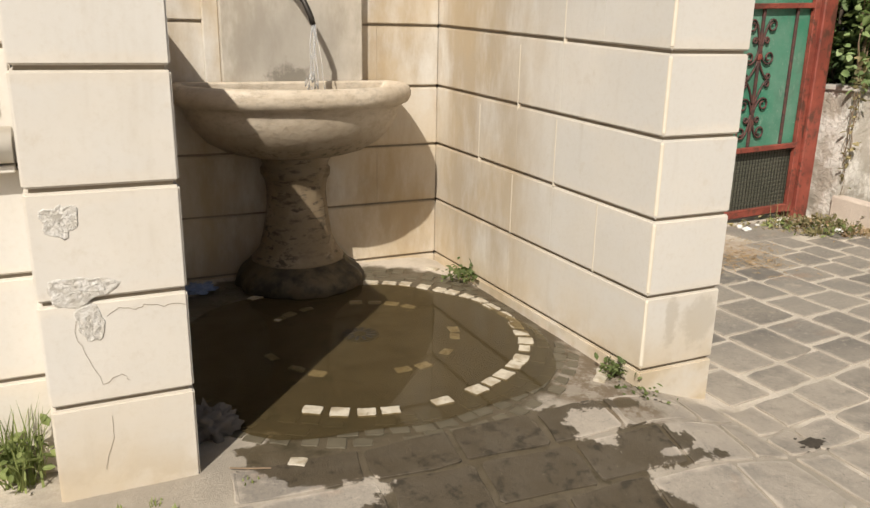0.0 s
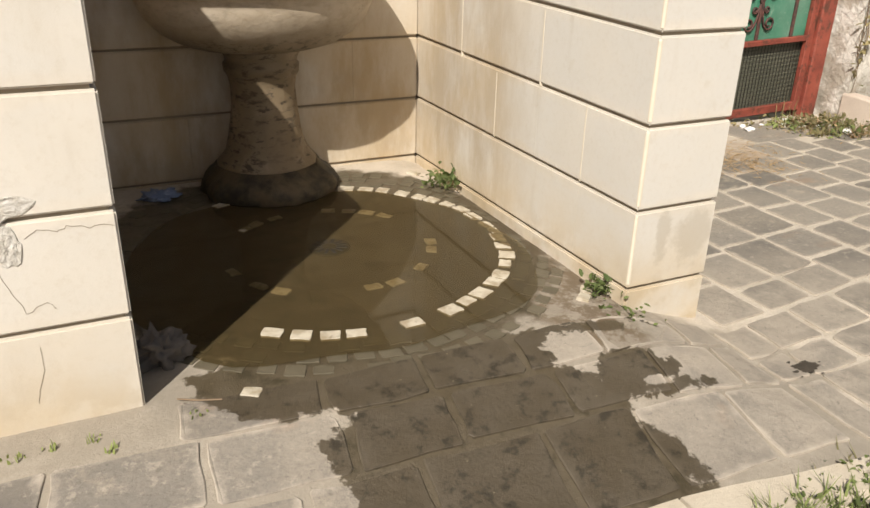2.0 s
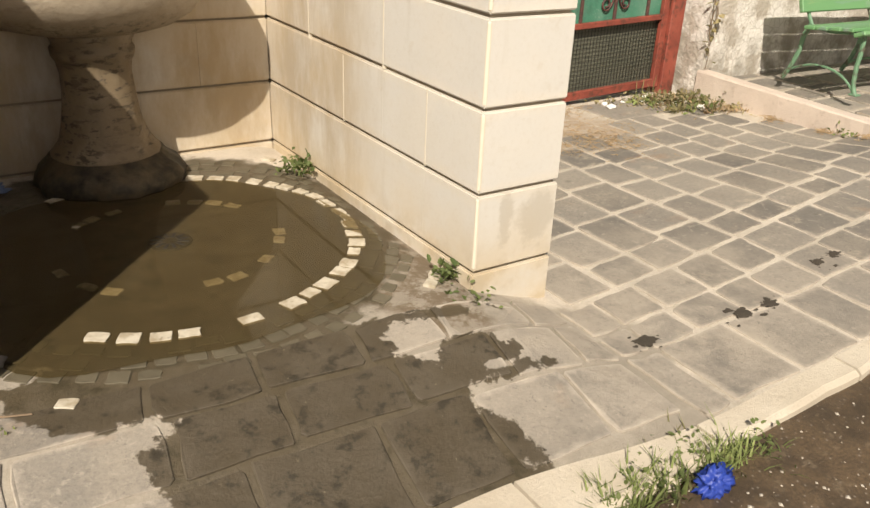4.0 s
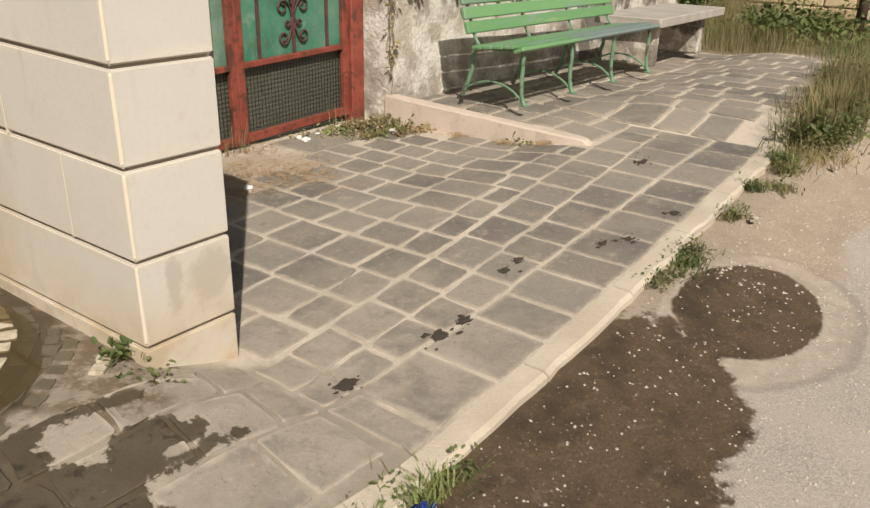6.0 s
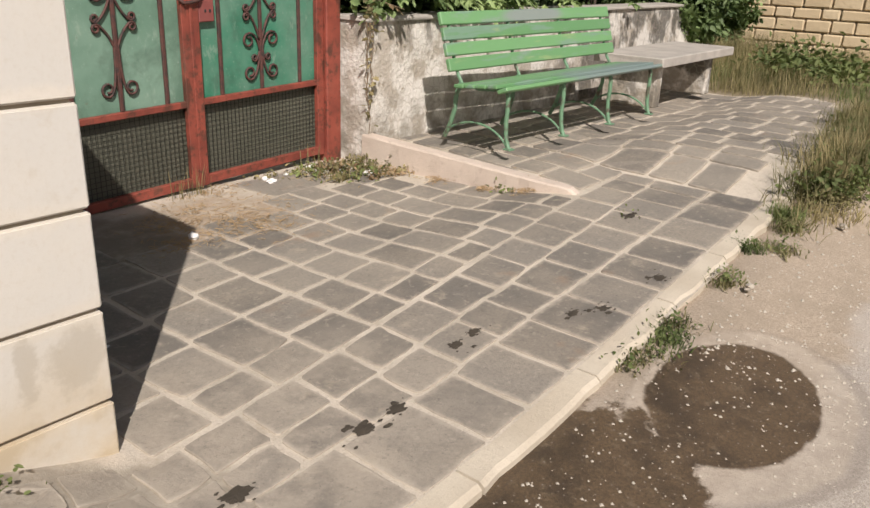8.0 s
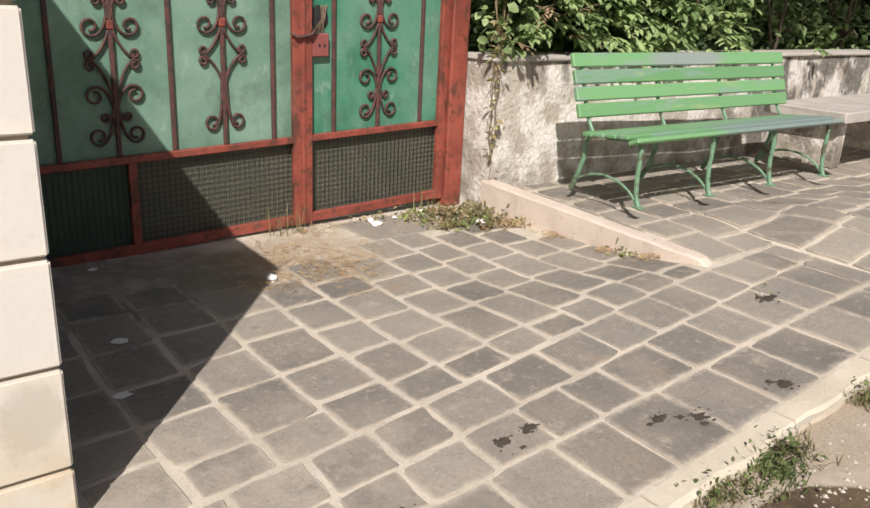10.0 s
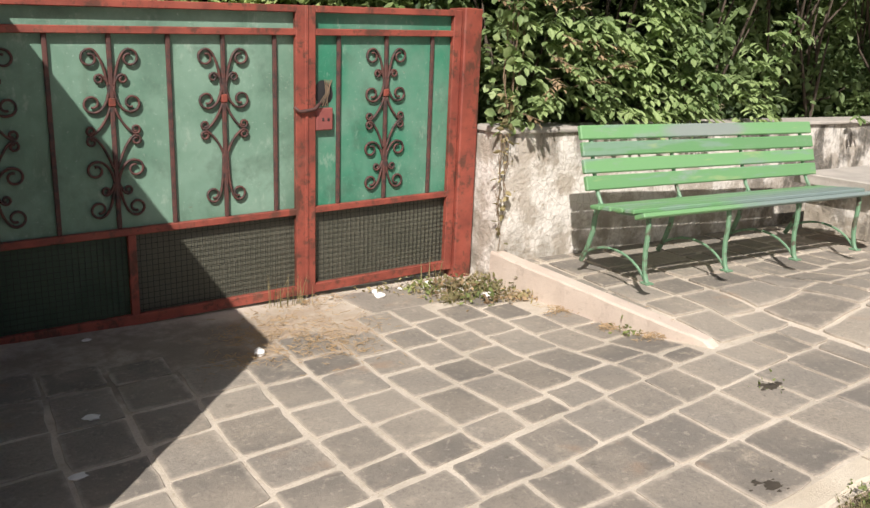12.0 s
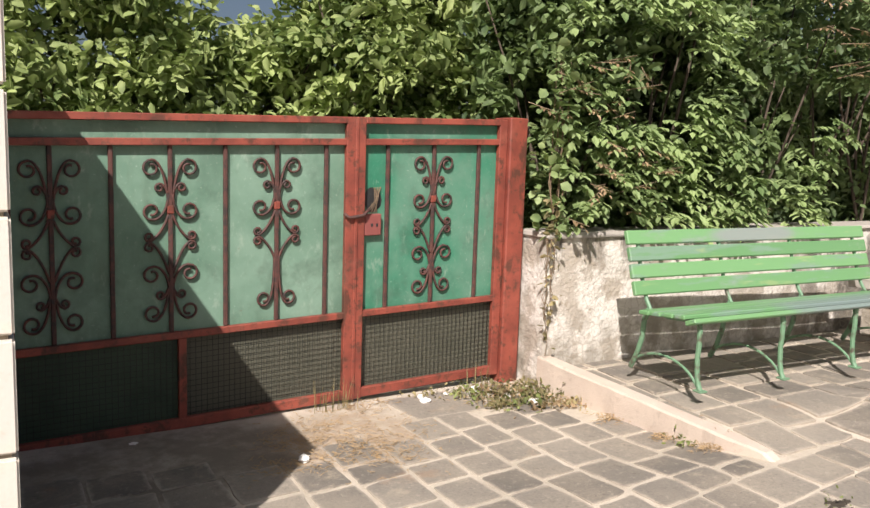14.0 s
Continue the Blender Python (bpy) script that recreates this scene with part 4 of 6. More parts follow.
def leaf(name, x0, x1, bars, scrolls, sheet_mat, label, lx):
    g = empty_thing(name, label, "gate", (lx, 4.40, 0.0))
    yf, yb = 4.36, 4.40
    gate_box("stile", x0, x0 + 0.062, yf, yb, 0.03, 1.795, M_RED, g)
    gate_box("stile", x1 - 0.062, x1, yf, yb, 0.03, 1.795, M_RED, g)
    gate_box("bottom_rail", x0 + 0.06, x1 - 0.06, yf + 0.003, yb - 0.002, 0.035, 0.095, M_RED, g)
    gate_box("middle_rail", x0 + 0.06, x1 - 0.06, yf + 0.003, yb - 0.002, 0.555, 0.595, M_RED, g)
    gate_box("upper_rail", x0 + 0.06, x1 - 0.06, yf + 0.003, yb - 0.002, 1.625, 1.665, M_RED, g)
    gate_box("top_rail", x0 + 0.06, x1 - 0.06, yf - 0.004, yb - 0.002, 1.755, 1.795, M_RED, g)
    gate_box("metal_sheet", x0 + 0.03, x1 - 0.03, 4.406, 4.411, 0.585, 1.77, sheet_mat, g, "green painted metal sheet")
    gate_box("backing", x0 + 0.03, x1 - 0.03, 4.425, 4.43, 0.06, 0.58, M_BACK, g, "dark green backing behind the wire mesh")
    for b in bars:
        gate_box("bar", b - 0.012, b + 0.012, 4.382, 4.403, 0.594, 1.626, M_RUST, g)
    for b, tall in scrolls:
        scroll_set(b, tall, g, 4.391)
    wires = []
    x = x0 + 0.07
    while x < x1 - 0.06:
        wires.append(tube_data([(x, 4.398, 0.09 + lean(x)), (x, 4.398, 0.56 + lean(x))], 0.0019, 4))
        x += 0.032
    z = 0.11
    while z < 0.55:
        wires.append(tube_data([(x0 + 0.06, 4.402, z + lean(x0)), ((x0 + x1) / 2, 4.401 + 0.004, z - 0.006 + lean((x0 + x1) / 2)), (x1 - 0.06, 4.402, z + lean(x1))], 0.0019, 4))
        z += 0.032
    vs, fs = joined(wires)
    part("wire_mesh", mesh_from("wire_mesh", vs, fs, M_WIRE), g, "square wire mesh")
    return g


gate_left = leaf("gate_leaf", 2.345, 4.268, (2.588, 2.876, 3.178, 3.479, 3.78, 4.086), ((2.588, 0), (3.178, 0), (3.78, 1)), M_SHEET, "red iron gate leaf with faded green sheet and scrollwork", 3.3)
gate_box("post", 3.21, 3.255, 4.365, 4.398, 0.09, 0.556, M_RED, gate_left)
# added dark sheet: the shadow over the lower left mesh, put into colour
gate_box("lower_sheet", 2.40, 3.215, 4.404, 4.409, 0.08, 0.565, M_SHADE, gate_left, "dark green sheet added to darken the shaded lower mesh")
gate_right = leaf("gate_leaf", 4.272, 5.385, (4.5, 4.834, 5.178), ((4.834, 0),), M_SHEET2, "red iron gate leaf with deep green sheet and lock", 4.8)
gate_box("cover_strip", 4.262, 4.285, 4.352, 4.361, 0.03, 1.795, M_RED, gate_right)
lock = gate_box("lock_box", 4.338, 4.452, 4.365, 4.405, 1.065, 1.20, M_HOLE, gate_right, "dull red lock box with two keyholes", 0.006)
for x in (4.385, 4.42):
    part("keyhole", mesh_from("keyhole", *box_data(x - 0.007, x + 0.007, 4.361, 4.366, 1.125, 1.145, 0.003), M_BLACK), lock, "black keyhole")
random.seed(5)
ring = [(4.405 + 0.064 * (1 + 0.25 * noise.noise(Vector((math.cos(a), math.sin(a), 3)))) * math.cos(a), 1.29 + 0.078 * (1 + 0.3 * noise.noise(Vector((math.cos(a), math.sin(a), 7)))) * math.sin(a)) for a in [i * math.pi / 8 for i in range(16)]]
part("torn_hole", mesh_from("torn_hole", [(x, 4.4045, z) for x, z in ring], [list(range(16))], M_BLACK), gate_right, "dark torn hole above the lock")
tube("latch_chain", [(4.19, 4.352, 1.21), (4.22, 4.340, 1.185), (4.27, 4.338, 1.19), (4.32, 4.34, 1.20), (4.36, 4.352, 1.235)], 0.011, M_RUST, gate_right, "rusty chain round the stiles", 6)
for i in range(5):
    tube("tied_wire", [(4.36 + 0.018 * i, 4.40, 1.21), (4.40 + 0.03 * random.uniform(-1, 1), 4.375, 1.29), (4.41 + 0.012 * i, 4.398, 1.37)], 0.0025, M_TWIG, gate_right, "pale wire tied through the hole", 4)
gate_post = tagged(box("gate_post", (5.39, 5.535, 4.33, 4.53, -0.02, 1.85), M_RED, None, "", 0.008), "wide red painted iron gate post", "gate post")

# ---- low wall behind the benches ----
wall_low = empty_thing("wall_low", "low plastered garden wall with flaking whitewash", "wall", (8.3, 4.25, 0.0), kind="structure")


def rough_wall(x0, x1, yf, z0, z1):
    nx, nz = int((x1 - x0) / 0.12), 9
    vs, fs = [], []
    for j in range(nz + 1):
        for i in range(nx + 1):
            x, z = x0 + (x1 - x0) * i / nx, z0 + (z1 - z0) * j / nz
            vs.append((x, yf + 0.018 * noise.noise(Vector((x * 2.1, 0, z * 2.6))) - 0.03 * (1 - j / nz), z))
    for j in range(nz):
        for i in range(nx):
            a = j * (nx + 1) + i
            fs.append([a, a + 1, a + nx + 2, a + nx + 1])
    o = len(vs)
    vs += [(x0, yf + 0.3, z0), (x0, yf + 0.3, z1), (x1, yf + 0.3, z0), (x1, yf + 0.3, z1)]
    left, right = [j * (nx + 1) for j in range(nz + 1)], [j * (nx + 1) + nx for j in range(nz + 1)]
    fs += [[o, *left, o + 1], [o + 2, o + 3, *right[::-1]], [o, o + 1, o + 3, o + 2]]
    return mesh_from("plaster_face", vs, fs, M_PLASTER, False)


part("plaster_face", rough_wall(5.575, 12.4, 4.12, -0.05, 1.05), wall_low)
for i, (a, b) in enumerate(((5.56, 7.0), (7.005, 8.8), (8.805, 12.42))):
    box("coping", (a, b, 4.085, 4.45, 1.047, 1.085), M_SLAB, wall_low, "grey coping slab", 0.01, 0.004)

# ---- kerbs ----
ramp_kerb = tagged(new("ramp_kerb", None), "pinkish concrete wedge kerb between driveway and terrace", "kerb")
ramp_kerb.location = (5.7, 3.2, 0.1)
nseg = 20
vs, fs = [], []
for i in range(nseg + 1):
    t = i / nseg
    y = 2.33 + t * 1.80
    xl = 5.73 - 0.13 * t
    top = 0.128 + 0.105 * t - 0.05 * smooth(0.06, 0.0, t)
    low = height(xl - 0.1, y) - 0.05
    w = 0.115 if t > 0.12 else 0.06 + 0.055 * t / 0.12
    wb = random.uniform(-0.006, 0.006)
    vs += [(xl - w / 2 + wb, y, low), (xl - w / 2 + wb + 0.004, y, top - 0.012), (xl - w / 2 + 0.014, y, top), (xl + w / 2 - 0.012, y, top + 0.002), (xl + w / 2, y, top - 0.012), (xl + w / 2, y, low)]
for i in range(nseg):
    for j in range(5):
        a = i * 6 + j
        fs.append([a, a + 6, a + 7, a + 1])
fs += [[0, 1, 2, 3, 4, 5], [nseg * 6 + j for j in range(6)][::-1]]
part("kerb_body", mesh_from("kerb_body", vs, fs, M_RAMP), ramp_kerb)

random.seed(12)
kerb = tagged(new("road_kerb", None), "worn pale concrete kerb edging the paving", "kerb", kind="structure")
xs = [0.2, 1.0, 1.55, 2.2, 2.95, 3.75, 4.55, 5.25, 6.15]
spans = list(zip(xs, xs[1:])) + [(6.45, 6.95), (7.05, 7.75), (7.8, 8.6)]
for a, b in spans:
    vs, fs = [], []
    m = 8
    for i in range(m + 1):
        x = a + 0.006 + (b - a - 0.012) * i / m
        yi = kerb_y(x)
        wdt = 0.115 + 0.018 * noise.noise(Vector((x * 3, 2, 0))) + (0.09 * smooth(2.4, 1.6, x))
        zt = height(x, yi) + 0.008 + 0.006 * noise.noise(Vector((x * 5, 1, 0)))
        jag = 0.026 * noise.noise(Vector((x * 9, 5, 0)))
        vs += [(x, yi - wdt + jag, zt - 0.12), (x, yi - wdt + jag + 0.006, zt - 0.016), (x, yi - wdt + 0.024 + jag, zt), (x, yi - 0.008, zt + 0.002), (x, yi, zt - 0.02)]
    for i in range(m):
        for j in range(4):
            q = i * 5 + j
            fs.append([q, q + 5, q + 6, q + 1])
    fs += [[0, 1, 2, 3, 4], [m * 5 + j for j in range(5)][::-1]]
    part("kerbstone", mesh_from("kerbstone", vs, fs, M_KERB), kerb)

# ---- green bench ----
BANG = radians(-2.0)
B0 = Vector((5.83, 3.06, 0.235))
LB = 2.42


def bench_m():
    return Matrix.Translation(B0) @ Matrix.Rotation(BANG, 4, "Z")


bench = empty_thing("park_bench", "green slatted park bench with cast legs and worn seat", "bench", tuple(B0))


def bpart(name, data, mat, label=""):
    vs, fs = data
    m = bench_m()
    return part(name, mesh_from(name, [m @ Vector(v) for v in vs], fs, mat), bench, label)


def slat(y, z, w, t, tilt, label=""):
    vs, fs = box_data(0, LB, -w / 2, w / 2, -t / 2, t / 2, 0.006)
    r = Matrix.Translation((0, y, z)) @ Matrix.Rotation(tilt, 4, "X")
    jig = random.uniform(-0.004, 0.004)
    return bpart("slat", ([r @ Vector(v) + Vector((jig, 0, 0)) for v in vs], fs), M_BENCH, label)


slat(0.02, 0.425, 0.085, 0.03, radians(-22), "worn grey-green front seat slat")
for i in range(4):
    slat(0.11 + 0.097 * i, 0.440 - 0.010 * i, 0.085, 0.028, radians(-4))
for i in range(4):
    s = i / 3
    slat(0.505 + 0.10 * s, 0.545 + 0.315 * s, 0.092, 0.034, radians(72))
for i in range(4):
    x = 0.105 + 0.735 * i
    front = [(x, 0.045, 0.42), (x, 0.035, 0.36), (x, 0.034, 0.28), (x, 0.04, 0.2), (x, 0.034, 0.11), (x, 0.018, 0.04), (x, 0.0, 0.005)]
    bpart("front_leg", tube_data(front, 0.017, 8, 0.9), M_LEG)
    back = [(x, 0.46, 0.42), (x, 0.50, 0.34), (x, 0.51, 0.22), (x, 0.55, 0.1), (x, 0.60, 0.005)]
    bpart("back_leg", tube_data(back, 0.019, 8, 0.9), M_LEG)
    brace = bez((x, 0.02, 0.02), (x, 0.10, 0.13), (x, 0.26, 0.17), (x, 0.40, 0.14), 8) + bez((x, 0.40, 0.14), (x, 0.48, 0.12), (x, 0.54, 0.09), (x, 0.57, 0.06), 4)[1:]
    bpart("brace", tube_data(brace, 0.009, 6), M_LEG)
    seat_iron = [(x, 0.03, 0.40), (x, 0.12, 0.412), (x, 0.30, 0.395), (x, 0.44, 0.40), (x, 0.49, 0.47), (x, 0.53, 0.56), (x, 0.62, 0.87)]
    bpart("support", tube_data(seat_iron, 0.014, 6), M_LEG)
    bpart("foot_pad", box_data(x - 0.03, x + 0.03, -0.03, 0.035, 0.0, 0.012, 0.003), M_LEG)

# ---- concrete slab seat beside the bench ----
slab = empty_thing("slab_bench", "grey concrete slab bench on two white block supports", "bench", (9.3, 3.4, 0.235))
box("slab_top", (8.42, 10.35, 3.02, 3.74, 0.62, 0.715), M_SLAB, slab, "", 0.012, 0.004)
for x in (8.62, 9.95):
    box("support", (x - 0.07, x + 0.07, 3.12, 3.68, 0.22, 0.622), M_PLASTER, slab, "whitewashed block support", 0.012, 0.004)

# ---- foliage ----
def leaves_mesh(name, centres, size, mat, spread=0.0, seed=1, droop=0.35, aspect=0.55, per=1):
    """Many bent leaves, each of two folded quads, around the given points."""
    rng = np.random.default_rng(seed)
    c = np.repeat(np.asarray(centres, float), per, axis=0)
    n = len(c)
    c = c + rng.normal(0, spread, (n, 3))
    yaw = rng.uniform(0, 2 * np.pi, n)
    pit = rng.normal(-droop, 0.55, n)
    roll = rng.normal(0, 0.6, n)
    s = size * rng.uniform(0.55, 1.25, n)
    d = np.stack([np.cos(yaw) * np.cos(pit), np.sin(yaw) * np.cos(pit), np.sin(pit)], 1)
    side = np.stack([-np.sin(yaw), np.cos(yaw), np.zeros(n)], 1)
    up = np.cross(d, side)
    w = side * np.cos(roll)[:, None] + up * np.sin(roll)[:, None]
    nr = np.cross(d, w)
    s = s[:, None]
    a = aspect / 2
    pts = np.stack([c, c + d * s * 0.35 + w * s * a + nr * s * 0.07, c + d * s * 0.75 + w * s * a * 0.75 + nr * s * 0.03, c + d * s - nr * s * 0.10,
                    c + d * s * 0.75 - w * s * a * 0.75 + nr * s * 0.03, c + d * s * 0.35 - w * s * a + nr * s * 0.07], 1).reshape(-1, 3)
    base = np.arange(n) * 6
    q1 = np.stack([base, base + 1, base + 2, base + 3], 1)
    q2 = np.stack([base, base + 3, base + 4, base + 5], 1)
    f = np.concatenate([q1, q2]).ravel()
    me = bpy.data.meshes.new(name)
    me.vertices.add(len(pts))
    me.vertices.foreach_set("co", pts.ravel())
    me.loops.add(len(f))
    me.loops.foreach_set("vertex_index", f)
    me.polygons.add(2 * n)
    me.polygons.foreach_set("loop_start", np.arange(2 * n) * 4)
    me.update(calc_edges=True)
    me.materials.append(mat)
    return me


def crown_points(rng, centre, radii, clumps, per, clump_r, bottom=-1.0):
    """Points on the outer part of uneven clumps inside an ellipsoid."""
    out = []
    while len(out) < clumps:
        p = rng.uniform(-1, 1, 3)
        l = np.linalg.norm(p)
        if 0.45 < l < 1.0 and p[2] > bottom:
            q = np.array(centre) + p * np.array(radii)
            r = clump_r * rng.uniform(0.6, 1.3)
            v = rng.normal(0, 1, (per, 3))
            v /= np.linalg.norm(v, axis=1)[:, None]
            out.append(q + v * r * rng.uniform(0.5, 1.0, (per, 1)) * np.array([1, 1, 0.8]))
    return np.concatenate(out)


HOL = (8.3, 12.6)


def pinnate(rng, base, way, n, leaf):
    """Leaflets in pairs along one drooping stalk."""
    base, way = np.array(base), np.array(way)
    side = np.array([-way[1], way[0], 0.0]) + 1e-3
    side /= np.linalg.norm(side)
    pts, dirs = [], []
    for i in range(n):
        p = base + way * leaf * 0.62 * i - np.array([0, 0, 0.012 * i * i * leaf * 4])
        for sgn in (-1, 1):
            pts.append(p)
            dirs.append(way * 0.55 + side * sgn * 0.8 + np.array([0, 0, -0.35]) + rng.normal(0, 0.12, 3))
    pts.append(base + way * leaf * 0.62 * n - np.array([0, 0, 0.012 * n * n * leaf * 4]))
    dirs.append(way + np.array([0, 0, -0.5]))
    return pts, dirs


def oriented_leaves(name, pts, dirs, size, mat, rng, aspect=0.5):
    vs, fs = [], []
    for p, d in zip(pts, dirs):
        d = Vector(d).normalized()
        w = d.cross(Vector((0, 0, 1)))
        w = (w.normalized() if w.length > 1e-3 else Vector((1, 0, 0)))
        nr = w.cross(d)
        s, p, a = size * rng.uniform(0.7, 1.25), Vector(p), aspect / 2
        q = len(vs)
        vs += [p, p + d * s * 0.35 + w * s * a + nr * s * 0.05, p + d * s * 0.75 + w * s * a * 0.7 + nr * s * 0.03, p + d * s - nr * s * 0.08, p + d * s * 0.75 - w * s * a * 0.7 + nr * s * 0.03, p + d * s * 0.35 - w * s * a + nr * s * 0.05]
        fs += [[q, q + 1, q + 2, q + 3], [q, q + 3, q + 4, q + 5]]
    return mesh_from(name, vs, fs, mat)


def spray_mesh(rng, x, rx):
    """Sprays standing out of the front of a shrub, in bunches."""
    pts, dirs = [], []
    tries = 0
    while len(pts) < 1300 and tries < 4000:
        tries += 1
        px, pz = x + rng.uniform(-rx, rx), rng.uniform(1.12, 3.1)
        if px < 5.68 or (px > 8.0 and rng.random() < 0.55) or noise.noise(Vector((px * 1.3, pz * 1.5, 8.0))) < 0.02 - (0.12 if px < 7.3 else 0.0) + 0.5 * smooth(8.5, 9.2, px) * smooth(12.6, 12.2, px) * smooth(2.4, 2.2, pz):
            continue
        py = 4.02 + 0.22 * rng.random() - 0.5 * smooth(2.2, 2.6, pz) * smooth(HOL[0] - 0.5, HOL[0], px)
        a = rng.uniform(-2.6, -0.5)
        p, d = pinnate(rng, (px, py, pz), (math.cos(a) * 0.9, math.sin(a) * 0.8, rng.uniform(-0.5, 0.25)), int(rng.integers(2, 5)), 0.075)
        pts += p
        dirs += d
    return oriented_leaves("sprays", pts, dirs, 0.085, M_SPRAY, rng)


def shrub(name, label, category, base, centre, radii, clumps, per, clump_r, leaf_size, mat, seed, bottom=-1.0, trunks=4, front=None):
    t = empty_thing(name, label, category, base, category + "s behind the wall and gate")
    rng = np.random.default_rng(seed)
    limbs = []
    for i in range(trunks):
        e = np.array(centre) + rng.uniform(-0.6, 0.6, 3) * np.array(radii)
        b = Vector(base) + Vector((rng.uniform(-0.12, 0.12), rng.uniform(-0.05, 0.05), 0))
        mid = (b + Vector(e)) / 2 + Vector(rng.uniform(-0.15, 0.15, 3))
        limbs.append(tube_data([b, (b + mid) / 2 + Vector(rng.uniform(-0.05, 0.05, 3)), mid, (mid + Vector(e)) / 2, Vector(e)], 0.05 if trunks < 4 else 0.03, 7, 0.25))
        for _ in range(3):
            e2 = Vector(np.array(centre) + rng.uniform(-0.85, 0.85, 3) * np.array(radii))
            limbs.append(tube_data([mid, (mid + e2) / 2 + Vector(rng.uniform(-0.1, 0.1, 3)), e2], 0.018, 5, 0.3))
    vs, fs = joined(limbs)
    part("trunk", mesh_from("trunk", vs, fs, M_BARK, True), t, "branching brown stems")
    pts = crown_points(rng, centre, radii, clumps, per, clump_r, bottom)
    if front is not None:
        pts = pts[(pts[:, 0] > 5.64) | (pts[:, 1] > 4.6)]
        # an overhang of higher branches above a deep hollow
        over = np.array([smooth(2.2, 2.5, p[2]) * smooth(HOL[0] - 0.5, HOL[0], p[0]) * smooth(HOL[1] + 0.6, HOL[1], p[0]) for p in pts])
        pts[:, 1] -= 0.7 * over
        pts = pts[pts[:, 1] > front - 0.7 * over - 0.25 * (pts[:, 2] > 1.15) * rng.uniform(0, 1, len(pts)) + 0.3 * (pts[:, 2] < 1.1)]
        # hollows between the bunches, so that the dark inside shows
        keep = [noise.noise(Vector((p[0] * 1.5, p[2] * 1.5, 3.0))) + 0.5 * noise.noise(Vector((p[0] * 4, p[2] * 4, 1.0))) > 0.0 or p[1] > front + 0.62 for p in pts]
        pts = pts[np.array(keep)]
        deep = [smooth(HOL[0] - 0.15, HOL[0] + 0.2, p[0]) * smooth(HOL[1] + 0.2, HOL[1] - 0.3, p[0]) * smooth(1.2, 1.4, p[2]) * smooth(2.45, 2.2, p[2]) + 0.5 * noise.noise(Vector((p[0] * 3, p[1] * 3, p[2] * 3))) < 0.5 or p[1] > front + 0.75 for p in pts]
        pts = pts[np.array(deep)]
    part("crown", leaves_mesh("crown", pts, leaf_size, mat, 0.02, seed), t, "dense green leaves")
    if front is not None:
        part("sprays", spray_mesh(rng, centre[0], radii[0]), t, "paler drooping leaf sprays")
    return t


IVY = "dense green ivy shrub spilling over the garden wall"
for seed, (x, top, rx, n) in enumerate(((6.2, 1.95, 0.75, 160), (7.0, 2.15, 0.9, 190), (8.3, 2.3, 1.0, 200), (9.7, 2.3, 1.05, 200), (11.2, 2.3, 1.05, 190), (12.6, 2.3, 1.05, 180), (14.0, 2.2, 1.05, 170))):
    shrub("ivy_shrub", IVY, "shrub", (x, 4.72, -0.05), (x, 4.85, top), (rx, 0.72, 1.25), int(n * 1.15), 56, 0.16, 0.105, M_LEAF, seed + 1, -0.92, 5, 4.05)
shrub("ivy_shrub", "ivy draped over the end of the garden wall", "shrub", (12.3, 4.7, -0.05), (12.15, 4.12, 1.15), (0.75, 0.24, 0.55), 150, 50, 0.12, 0.10, M_LEAF, 71, -0.9, 4)
climber = empty_thing("ivy_climber", "pale-leaved ivy climbing beside the red gate post", "ivy", (5.62, 4.2, 1.05), "shrubs behind the wall and gate")
rng = np.random.default_rng(72)
for i in range(5):
    tube("stem", [(5.62 + 0.03 * i + rng.normal(0, 0.02), 4.17 + rng.normal(0, 0.02), z) for z in np.linspace(1.0, 2.25, 7)], 0.005, M_TWIG, climber, "thin brown ivy stem", 5, 0.7)
zz = 1.0 + 1.35 * rng.random(300) ** 0.8
part("leaves", leaves_mesh("leaves", np.stack([5.66 + rng.normal(0, 0.075, 300), 4.16 + rng.normal(0, 0.06, 300), zz], 1), 0.075, M_SPRAY, 0.0, 73, 0.3, 0.8), climber, "pale green ivy leaves")
rng = np.random.default_rng(99)
n = 9000
under = np.stack([rng.uniform(5.65, 14.5, n), rng.uniform(4.48, 5.3, n), rng.uniform(0.85, 1.6, n)], 1)
tagged(part("undergrowth", leaves_mesh("undergrowth", under, 0.10, M_LEAF, 0.02, 98)), "dark leafy undergrowth behind the garden wall", "undergrowth", kind="stuff")
shrub("ivy_shrub", IVY, "shrub", (14.4, 5.0, -0.05), (14.4, 4.85, 1.15), (1.1, 0.75, 1.2), 230, 62, 0.16, 0.095, M_LEAF, 60, -0.9, 5)
TREE = "leafy green tree rising behind the gate"
